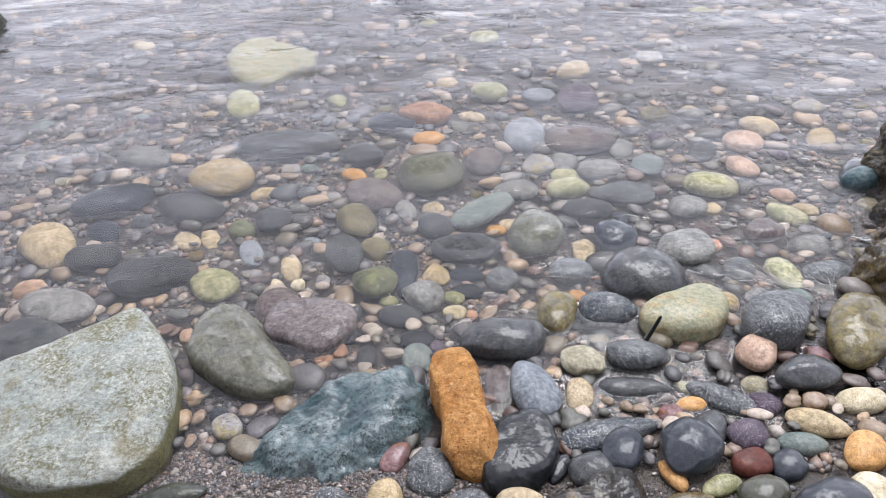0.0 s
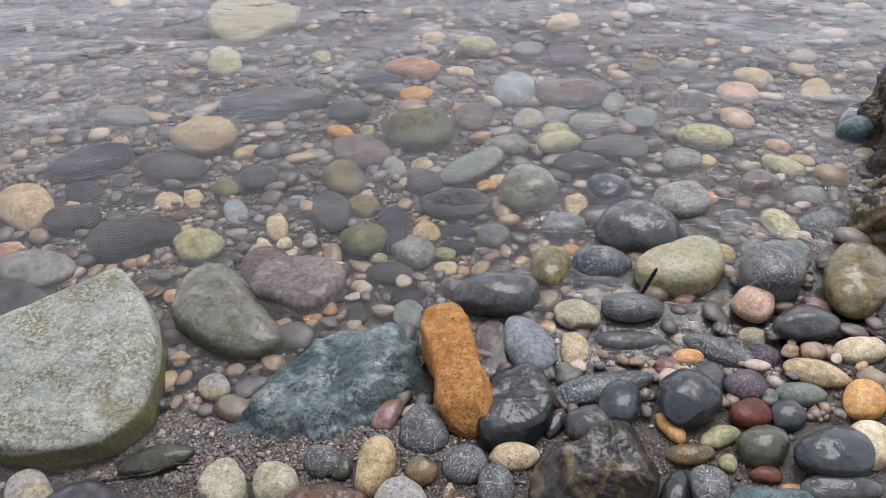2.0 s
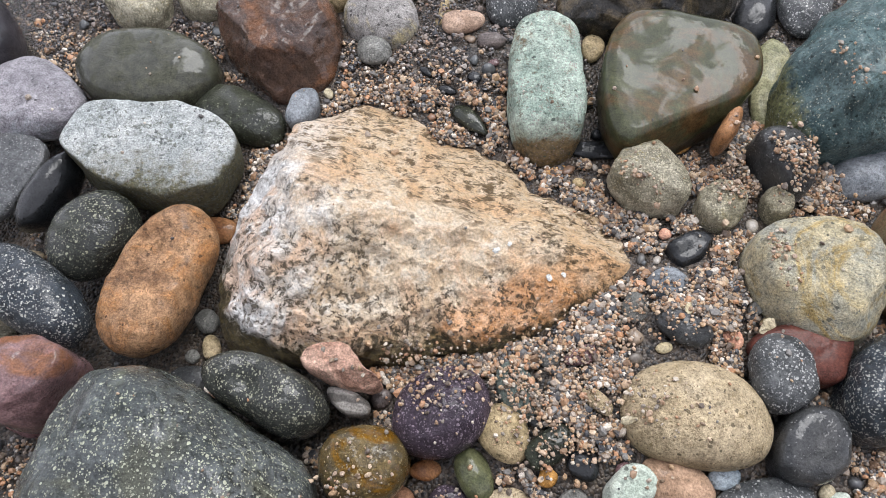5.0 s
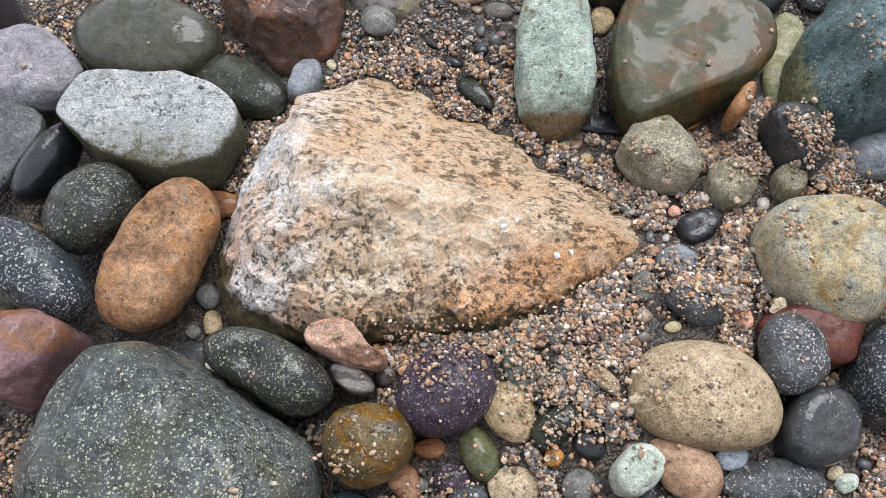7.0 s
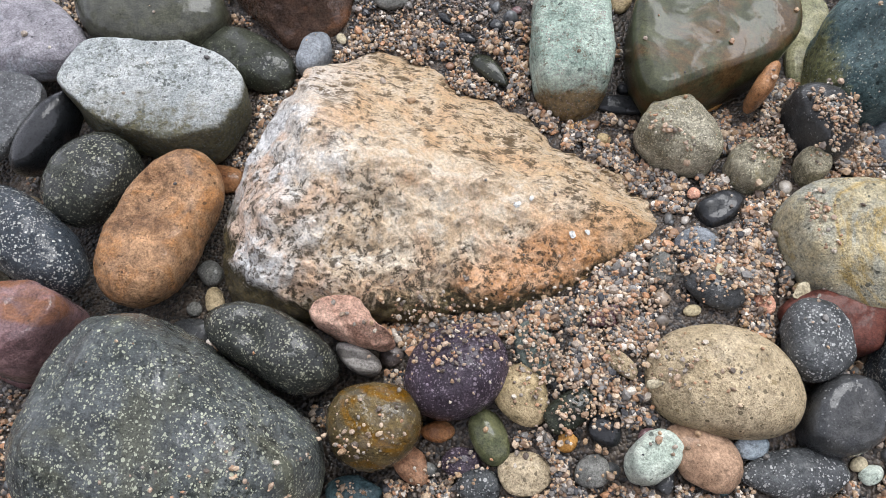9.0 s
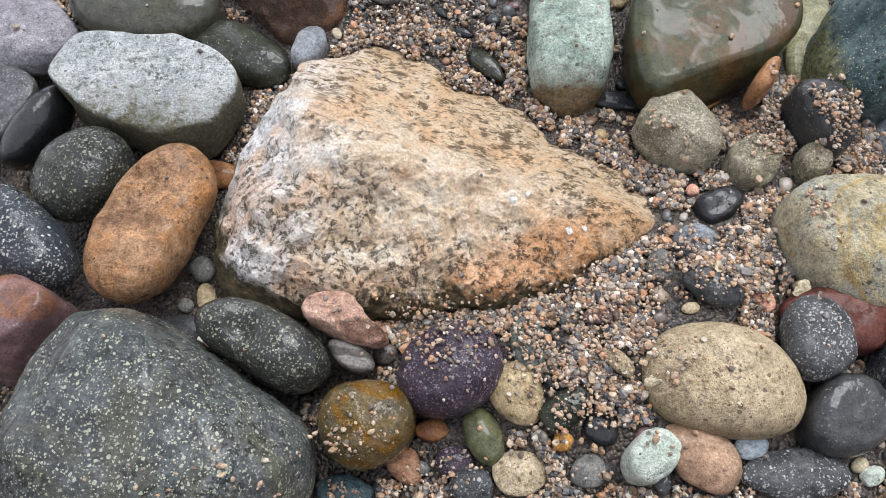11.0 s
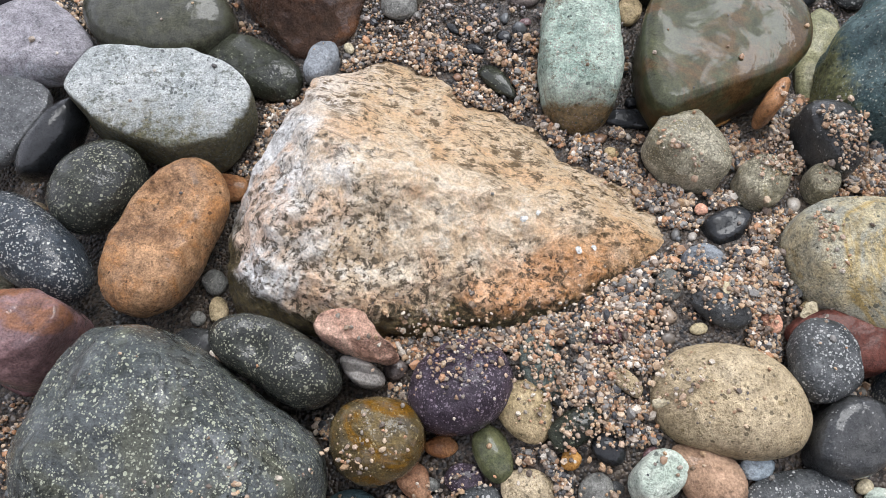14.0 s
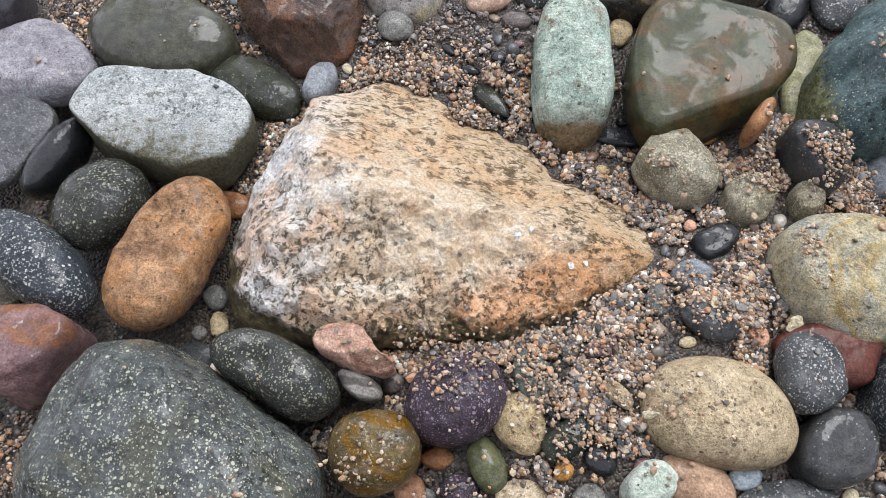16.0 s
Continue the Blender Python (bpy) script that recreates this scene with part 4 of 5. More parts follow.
pebble("slateblue", -0.244, 1.187, 0.0715, 0.0345, 0.0172, 97)
pebble("slateblue", -0.228, 1.098, 0.0563, 0.0225, 0.0113, 98)
pebble("slate", -0.405, 1.217, 0.0855, 0.0491, 0.0246, 106)
pebble("slate", -0.088, 1.239, 0.0911, 0.0611, 0.0306, 168)
pebble("tan", -0.160, 1.139, 0.0412, 0.0325, 0.0162, 105)
pebble("black", -0.077, 1.067, 0.0420, 0.0270, 0.0135, 180)
pebble("slateblue", -0.082, 1.139, 0.0429, 0.0267, 0.0134, 180)
pebble("gray", -0.175, 1.033, 0.0512, 0.0467, 0.0233, 117)
pebble("slate", -0.225, 0.969, 0.0525, 0.0368, 0.0184, 179)
pebble("olivepale", -0.260, 1.031, 0.0230, 0.0192, 0.0096, 166)
pebble("cream", -0.101, 0.987, 0.0281, 0.0253, 0.0127, 178)
pebble("rust", -0.061, 0.981, 0.0197, 0.0146, 0.0073, 94)
pebble("olivepale", -0.106, 1.041, 0.0284, 0.0247, 0.0124, 174)
pebble("mauve", -0.382, 1.546, 0.0935, 0.0752, 0.0376, 146)
pebble("slate", -0.179, 1.365, 0.0655, 0.0490, 0.0245, 108)
pebble("slate", -0.932, 1.477, 0.1132, 0.0684, 0.0342, 160)
pebble("slate", -0.879, 1.110, 0.1126, 0.0756, 0.0378, 15)
pebble("olivepale", -0.701, 1.072, 0.0741, 0.0550, 0.0275, 147)
pebble("tan", -0.879, 1.317, 0.0527, 0.0335, 0.0167, 131)
pebble("tan", -0.813, 1.329, 0.0568, 0.0270, 0.0135, 117)
pebble("olive", -0.740, 1.381, 0.0486, 0.0354, 0.0177, 138)
pebble("grayblue", -0.668, 1.250, 0.0681, 0.0316, 0.0158, 114)
pebble("slate", -0.651, 1.414, 0.0641, 0.0515, 0.0258, 127)
pebble("tan", -0.538, 1.173, 0.0543, 0.0289, 0.0144, 110)
pebble("lightgray", -0.440, 1.120, 0.0282, 0.0185, 0.0092, 111)
pebble("cream", -0.554, 1.100, 0.0217, 0.0153, 0.0076, 120)
pebble("cream", -0.502, 1.104, 0.0200, 0.0185, 0.0092, 125)
pebble("slateblue", -1.194, 1.519, 0.1232, 0.0788, 0.0394, 25)
pebble("slate", -1.087, 1.201, 0.0774, 0.0557, 0.0279, 176)
pebble("gray", -1.061, 0.977, 0.0990, 0.0595, 0.0298, 172)
pebble("tanpink", -1.194, 1.073, 0.0448, 0.0365, 0.0182, 176)
pebble("slateblue", -1.138, 1.352, 0.0769, 0.0424, 0.0212, 130)
pebble("slate", -1.033, 0.834, 0.1113, 0.0668, 0.0334, 156)
pebble("black", -0.177, 0.888, 0.0445, 0.0294, 0.0147, 178)
pebble("slate", -0.332, 0.892, 0.0271, 0.0240, 0.0120, 10)
pebble("slate", -0.274, 0.826, 0.0333, 0.0224, 0.0112, 104)
pebble("rust", -0.344, 0.848, 0.0279, 0.0199, 0.0099, 136)
pebble("rust", -0.365, 0.816, 0.0291, 0.0195, 0.0097, 113)
pebble("greengray", -0.167, 0.826, 0.0449, 0.0337, 0.0169, 101)
pebble("black", 1.024, 1.667, 0.0826, 0.0529, 0.0264, 45)
pebble("greengray", -0.054, 1.449, 0.1075, 0.0513, 0.0257, 48)
pebble("gray", 0.037, 1.576, 0.0646, 0.0508, 0.0254, 6)
pebble("mauve", -0.069, 1.779, 0.0811, 0.0586, 0.0293, 92)
pebble("grayspeck", 0.005, 1.118, 0.0504, 0.0374, 0.0187, 88)
pebble("grayspeck", 0.171, 1.139, 0.0544, 0.0469, 0.0234, 14)
pebble("slate", -0.478, 1.850, 0.0726, 0.0675, 0.0337, 164)
pebble("slateblue", -0.417, 2.119, 0.0858, 0.0590, 0.0295, 172)
pebble("gray", 0.382, 1.912, 0.0774, 0.0379, 0.0190, 81)
pebble("mauve", -0.498, 0.961, 0.0861, 0.0559, 0.0279, 115)
pebble("gray", -1.238, 1.849, 0.1145, 0.0652, 0.0326, 160)
pebble("olivepale", -1.061, 2.349, 0.1438, 0.0666, 0.0333, 109)
pebble("olivepale", -0.684, 2.407, 0.0539, 0.0339, 0.0170, 112)
pebble("tan", -0.255, 2.555, 0.0532, 0.0445, 0.0222, 95)
pebble("olivepale", -0.073, 2.434, 0.0760, 0.0718, 0.0359, 146)
pebble("grayblue", 0.119, 2.372, 0.0653, 0.0611, 0.0306, 93)
pebble("lightgray", 0.601, 2.811, 0.0618, 0.0596, 0.0298, 132)
pebble("cream", -1.869, 3.200, 0.0779, 0.0493, 0.0247, 130)
pebble("olivepale", -0.131, 3.196, 0.1059, 0.0709, 0.0354, 96)
pebble("white", -0.758, 3.938, 0.0710, 0.0477, 0.0239, 168)
pebble("olivepale", 0.991, 3.576, 0.0722, 0.0477, 0.0238, 164)
pebble("olivepale", -0.428, 3.498, 0.0596, 0.0520, 0.0260, 126)
pebble("slate", 0.623, 1.840, 0.0856, 0.0381, 0.0190, 67)
pebble("tanpink", 0.712, 1.718, 0.0612, 0.0445, 0.0223, 106)
pebble("mauve", 0.518, 1.353, 0.0358, 0.0328, 0.0164, 10)
pebble("mauve", 0.667, 1.325, 0.0523, 0.0447, 0.0223, 40)
pebble("gray", 0.766, 1.271, 0.0569, 0.0393, 0.0196, 18)
pebble("pink", 0.537, 1.282, 0.0247, 0.0204, 0.0102, 71)
pebble("tan", 0.497, 1.026, 0.0366, 0.0341, 0.0171, 25)
pebble("gray", 0.584, 1.052, 0.0330, 0.0278, 0.0139, 41)
pebble("slate", 0.221, 0.940, 0.0663, 0.0370, 0.0185, 165)
pebble("gray", -0.280, 1.477, 0.0575, 0.0296, 0.0148, 110)
pebble("black", -0.044, 0.256, 0.0099, 0.0054, 0.0034, 165)
pebble("black", -0.017, 0.271, 0.0077, 0.0061, 0.0038, 159)
pebble("black", -0.068, 0.278, 0.0087, 0.0042, 0.0026, 139)
pebble("maroon", 0.001, 0.293, 0.0058, 0.0043, 0.0027, 24)
pebble("olivedark", -0.020, 0.224, 0.0237, 0.0096, 0.0060, 136)
pebble("cream", -0.168, 0.253, 0.0066, 0.0045, 0.0028, 123)
pebble("tan", 0.090, 0.161, 0.0068, 0.0050, 0.0031, 157)
pebble("gray", 0.106, -0.013, 0.0073, 0.0052, 0.0032, 158)
pebble("sandy", 0.098, -0.059, 0.0155, 0.0067, 0.0042, 141)
pebble("gray", 0.232, 0.031, 0.0073, 0.0058, 0.0036, 37)
pebble("tan", 0.248, 0.023, 0.0127, 0.0064, 0.0040, 17)
pebble("rust", 0.231, 0.072, 0.0074, 0.0046, 0.0028, 42)
pebble("slate", 0.055, -0.077, 0.0108, 0.0052, 0.0032, 175)
pebble("cream", 0.151, -0.012, 0.0072, 0.0045, 0.0028, 15)
pebble("maroon", 0.118, -0.108, 0.0067, 0.0051, 0.0032, 29)
pebble("gray", -0.037, -0.145, 0.0065, 0.0051, 0.0032, 170)
pebble("slate", 0.094, -0.135, 0.0067, 0.0064, 0.0039, 66)
pebble("slate", 0.134, -0.139, 0.0081, 0.0060, 0.0037, 64)
pebble("teal", 0.175, -0.138, 0.0085, 0.0055, 0.0034, 24)
hewn("cobble", "sandy", 0.173, -0.065, .05, (58, 51, 45, 42, 42, 44, 53, 57, 57, 57, 47, 40, 38, 42, 52, 62), boxy=.78, rough=.012)
hewn("cobble", "purple", -0.024, -0.073, .05, (40, 41, 43, 40, 36, 35, 34, 37, 38, 41, 43, 40, 36, 34, 34, 38), boxy=.8, rough=.014)
hewn("cobble", "rustbrown", -0.285, 0.028, .048, (37, 45, 63, 83, 76, 54, 44, 40, 42, 51, 70, 79, 74, 60, 43, 37), boxy=.74, rough=.03, cuts=((20, 42, .88), (-150, 50, .9)), dents=((.1, .5, .25, .008), (-.3, -.2, .22, .005)))
hewn("cobble", "basalt", -0.362, 0.070, .046, (37, 44, 46, 45, 43, 39, 36, 37, 36, 40, 44, 46, 46, 40, 36, 35), boxy=.82, rough=.014)
hewn("cobble", "basaltspeck", -0.397, 0.005, .05, (49, 35, 31, 31, 36, 49, 62, 70, 53, 40, 32, 30, 34, 42, 64, 70), boxy=.8, rough=.016)
hewn("cobble", "olivewet", -0.363, 0.267, .045, (78, 69, 56, 51, 49, 51, 62, 72, 78, 65, 58, 51, 52, 53, 60, 69), boxy=.7, rough=.012, tilt=(-90, 3))
hewn("cobble", "purpleblack", -0.595, 0.295, .07, (79, 72, 71, 66, 72, 71, 76, 80, 75, 72, 72, 70, 71, 67, 72, 82), boxy=.78, rough=.014)
hewn("cobble", "creamgreen", 0.402, 0.952, .055, (88, 107, 117, 65, 58, 71, 98, 112, 88, 75, 75, 76), boxy=.6, rough=.012)
hewn("cobble", "grayspeck", 0.577, 0.920, .07, (66, 92, 83, 69, 63, 61, 68, 82, 84, 71, 64, 57), boxy=.65, rough=.02)
hewn("cobble", "mauve", -0.417, 0.907, .05, (102, 105, 93, 83, 91, 119, 106, 102, 75, 85, 113, 97), boxy=.6, rough=.025)
hewn("cobble", "tan", -0.173, 0.421, .045, (30, 35, 48, 59, 42, 32, 28, 32, 51, 61, 40, 31), boxy=.8, rough=.012)
hewn("cobble", "lightgray", -0.123, 0.351, .045, (43, 39, 38, 44, 44, 44, 43, 40, 39, 41, 45, 45), boxy=.8, rough=.02)
hewn("stone", "whiteblock", -0.321, 0.159, .046, (85, 84, 74, 64, 56, 53, 49, 48, 56, 70, 89, 89, 92, 79, 67, 56, 51, 49, 50, 56, 67, 80, 81, 80), boxy=.2, flare=-.03, tilt=(-90, 3), rough=.02, cuts=((-68, 8, .86), (-128, 5, .9)))
hewn("cobble", "lavender", -0.490, 0.225, .035, (72, 55, 54, 58, 52, 56, 65, 68, 54, 44, 47, 62), boxy=.6, rough=.03, cuts=((-90, 40, .8), (60, 60, .85)))
hewn("rock", "redwet", -0.223, 0.308, .06, (64, 64, 67, 59, 55, 59, 69, 79, 68, 60, 54, 56, 65, 66, 74, 69), boxy=.45, rough=.05, tilt=(-80, 6), cuts=((-80, 35, .72), (-140, 30, .8), (-20, 40, .8), (90, 55, .85)))
hewn("stone", "greenrough", 0.053, 0.260, .056, (38, 39, 47, 70, 78, 74, 54, 41, 38, 41, 50, 67, 78, 72, 55, 42), boxy=.38, flare=.04, tilt=(-90, 4), rough=.025, cuts=((-85, 30, .86),))
hewn("rock", "olivegloss", 0.175, 0.266, .055, (82, 88, 92, 81, 71, 68, 71, 73, 80, 77, 73, 69, 68, 69, 76, 87, 99, 82, 71, 64, 60, 61, 66, 70), boxy=.24, flare=-.05, tilt=(-60, 5), rough=.006, cuts=((-62, 24, .87),))
hewn("rock", "tealrough", 0.363, 0.274, .10, (97, 100, 104, 106, 88, 73, 68, 74, 82, 103, 121, 99, 76, 70, 71, 81), boxy=.5, flare=.08, tilt=(-95, 8), rough=.07, cuts=((-165, 35, .8), (-75, 30, .8), (-20, 40, .82), (80, 50, .82), (150, 45, .85)))
hewn("rock", "darkwet", 0.171, 0.404, .075, (94, 95, 98, 97, 94, 82, 70, 57, 51, 52, 64, 83, 100, 108, 108, 94, 75, 66, 62, 62, 67, 73, 81, 85), boxy=.62, rough=.06, cuts=((-85, 40, .74), (-160, 50, .74), (20, 35, .8)))
hewn("cobble", "basaltbig", -0.228, -0.147, .11, (116, 104, 81, 70, 68, 69, 77, 89, 104, 109, 105, 100, 98, 98, 96, 95, 87, 79, 77, 76, 81, 93, 107, 120), boxy=.62, flare=.1, rough=.04, cuts=((48, 32, .82), (-100, 55, .88), (160, 50, .9)))
hewn("cobble", "maroon", -0.370, -0.072, .06, (36, 54, 40, 34, 34, 39, 41, 46, 40, 37, 35, 38, 42, 46, 40, 35), boxy=.5, rough=.04, cuts=((-60, 30, .82), (100, 50, .84)))
hewn("cobble", "basalt", -0.166, -0.069, .055, (51, 35, 28, 26, 29, 33, 44, 63, 52, 32, 25, 24, 27, 36, 49, 58), boxy=.75, rough=.03, dents=((-.25, .1, .3, .012),))
hewn("stone", "pinkrough", -0.109, -0.045, .036, (22, 18, 17, 16, 17, 19, 19, 19, 20, 22, 26, 30, 31, 25, 19, 16, 14, 13, 14, 15, 18, 22, 32, 42), boxy=.45, rough=.05, tilt=(-70, 10), lift=.012, cuts=((-75, 35, .75), (60, 50, .8)))
hewn("pebble", "layered", -0.101, -0.069, .02, (18, 11, 9, 9, 13, 25, 15, 11, 10, 12, 14, 20), boxy=.7, rough=.02, cuts=((-80, 50, .8),))
hewn("cobble", "brown", -0.081, -0.120, .048, (35, 37, 36, 34, 31, 32, 35, 36, 35, 34, 35, 35, 34, 32, 32, 34), boxy=.72, rough=.03, cuts=((-90, 40, .88), (60, 60, .9)))
hewn("stone", "palegreen", 0.121, -0.124, .036, (17, 21, 22, 19, 15, 15, 17, 20, 22, 19, 15, 16), boxy=.5, rough=.05, cuts=((-60, 50, .86), (120, 55, .88)), lift=.008)
hewn("stone", "red", 0.266, -0.004, .03, (36, 40, 40, 27, 21, 22, 27, 36, 47, 38, 28, 25, 27, 31, 35, 33), boxy=.3, rough=.012, tilt=(150, 4))
hewn("pebble", "grayspeck", 0.240, -0.028, .03, (25, 26, 28, 31, 32, 32, 29, 25, 23, 25, 29, 34, 32, 29, 28, 27), boxy=.7, rough=.03, lift=.02)
hewn("cobble", "slate", 0.260, -0.081, .034, (27, 33, 34, 31, 28, 26, 28, 35, 33, 30, 27, 30), boxy=.5, rough=.012, tilt=(-60, 4))
hewn("cobble", "graytan", 0.282, 0.059, .065, (55, 59, 60, 57, 53, 55, 62, 64, 56, 53, 54, 54, 60, 59, 58, 57), boxy=.55, rough=.03, flare=.06, cuts=((-105, 45, .82), (-40, 35, .86), (100, 60, .86)))
hewn("cobble", "tanred", 0.388, 0.087, .075, (51, 58, 65, 63, 61, 49, 47, 54, 68, 65, 55, 46), boxy=.5, rough=.04, cuts=((-150, 30, .84), (-60, 45, .84)))
hewn("cobble", "basaltspeck", 0.322, -0.031, .06, (30, 35, 49, 59, 39, 32, 31, 30, 32, 41, 52, 49, 46, 38, 33, 29), boxy=.55, rough=.03, cuts=((-90, 40, .85), (150, 40, .85)))
hewn("pebble", "mossgray", 0.152, 0.158, .045, (35, 31, 32, 33, 38, 39, 35, 36, 39, 34, 32, 32, 34, 38, 40, 37), boxy=.6, rough=.06, cuts=((-100, 40, .82), (20, 45, .84), (120, 45, .84)))
hewn("pebble", "mossgray", 0.214, 0.132, .034, (23, 23, 25, 26, 22, 22, 22, 23, 25, 25, 22, 21), boxy=.6, rough=.06, cuts=((-60, 40, .82), (150, 45, .84)))
hewn("stone", "black", 0.184, 0.087, .022, (17, 25, 21, 16, 14, 16, 21, 21, 21, 22, 15, 14), boxy=.4, rough=.04, cuts=((-70, 40, .8),))
hewn("pebble", "grayblue", 0.161, 0.049, .028, (18, 18, 16, 17, 16, 17, 19, 16, 18, 15, 17, 16), boxy=.6, rough=.05)
hewn("cobble", "slate", 0.273, 0.178, .045, (24, 26, 30, 34, 38, 35, 22, 20, 23, 40, 36, 26), boxy=.6, rough=.01, cuts=((-60, 50, .85),))
hewn("pebble", "mossgray", 0.266, 0.139, .026, (13, 16, 17, 17, 16, 14, 14, 14, 18, 18, 15, 14), boxy=.65, rough=.05)
hewn("pebble", "grayblue", -0.191, 0.231, .02, (16, 18, 24, 21, 19, 15, 14, 18, 25, 21, 17, 14), boxy=.5, rough=.02)
hewn("slab", "paleslab", -0.782, 0.616, .07, (178, 167, 167, 172, 186, 215, 275, 220, 195, 188, 197, 222, 206, 192, 192, 189, 184, 193, 204, 211, 225, 240, 232, 201), boxy=.24, flare=.03, tilt=(-80, 4), rough=.03, lift=.015)
hewn("reef", "tealflat", -0.284, 0.606, .055, (154, 171, 177, 186, 185, 175, 148, 129, 111, 104, 108, 125, 155, 165, 190, 245, 145, 131, 139, 141, 130, 127, 122, 127), boxy=.56, flare=.12, rough=.10, tilt=(-60, 3), cuts=((-110, 40, .7), (100, 55, .8), (-30, 60, .8), (160, 50, .8)))
hewn("rock", "orangerough", -0.058, 0.623, .06, (45, 44, 46, 52, 64, 92, 137, 140, 138, 102, 65, 49, 41, 39, 42, 48, 63, 100, 135, 147, 138, 103, 65, 50), boxy=.38, flare=.02, rough=.05, tilt=(-95, 6), lift=.02, cuts=((-90, 40, .88), (-10, 45, .86)))
hewn("cobble", "black", 0.045, 0.551, .05, (68, 72, 94, 97, 71, 55, 56, 71, 108, 87, 71, 63), boxy=.55, rough=.02, cuts=((-70, 40, .85), (120, 50, .85)))
hewn("cobble", "olivegray", -0.541, 0.805, .065, (92, 76, 74, 86, 119, 175, 182, 137, 122, 104, 90, 91, 108, 152, 188, 172), boxy=.65, rough=.02, cuts=((40, 45, .75),))
hewn("rock", "creamgreen", -1.110, 2.843, .09, (229, 216, 190, 194, 234, 343, 310, 217, 189, 171, 182, 230, 306, 323, 231, 274), boxy=.4, rough=.03)
hewn("cobble", "mossgray", -0.405, 0.377, .04, (38, 35, 35, 48, 52, 43, 39, 35, 39, 45, 50, 49), boxy=.6, rough=.05, cuts=((-120, 40, .82), (40, 50, .84)))
hewn("cobble", "mossgray", -0.326, 0.387, .036, (36, 36, 36, 38, 40, 39, 36, 35, 39, 38, 38, 41), boxy=.65, rough=.04, cuts=((60, 50, .84),))
hewn("slab", "grayslab", -0.489, 0.130, .014, (40, 52, 60, 58, 55, 60, 67, 71, 66, 60, 57, 58, 56, 48, 42, 38), boxy=.4, rough=.03)
hewn("stone", "rust", 0.221, 0.205, .03, (9, 13, 29, 14, 8, 7, 8, 13, 30, 15, 10, 9), boxy=.6, rough=.04, lift=.022)
rock("rock", "goldweed", 0.890, 1.126, 0.075, 6, [(-110, 0.083), (-20, 0.081), (12, 0.075), (103, 0.092), (139, 0.078), (-176, 0.09)], lean=30, rough=.2, chips=9)
rock("rock", "goldweed", 0.985, 1.262, 0.085, 6, [(-100, 0.09), (-30, 0.08), (20, 0.085), (110, 0.08), (150, 0.075), (-160, 0.085)], lean=30, rough=.2, chips=9)
pebble("teal", 1.015, 1.60, 0.075, 0.045, 0.04, 20)
rock("rock", "barnacle", 1.117, 1.604, 0.2, 6, [(-89, 0.221), (-20, 0.065), (91, 0.213), (144, 0.1), (168, 0.077)], lean=20, rough=.2, chips=9)

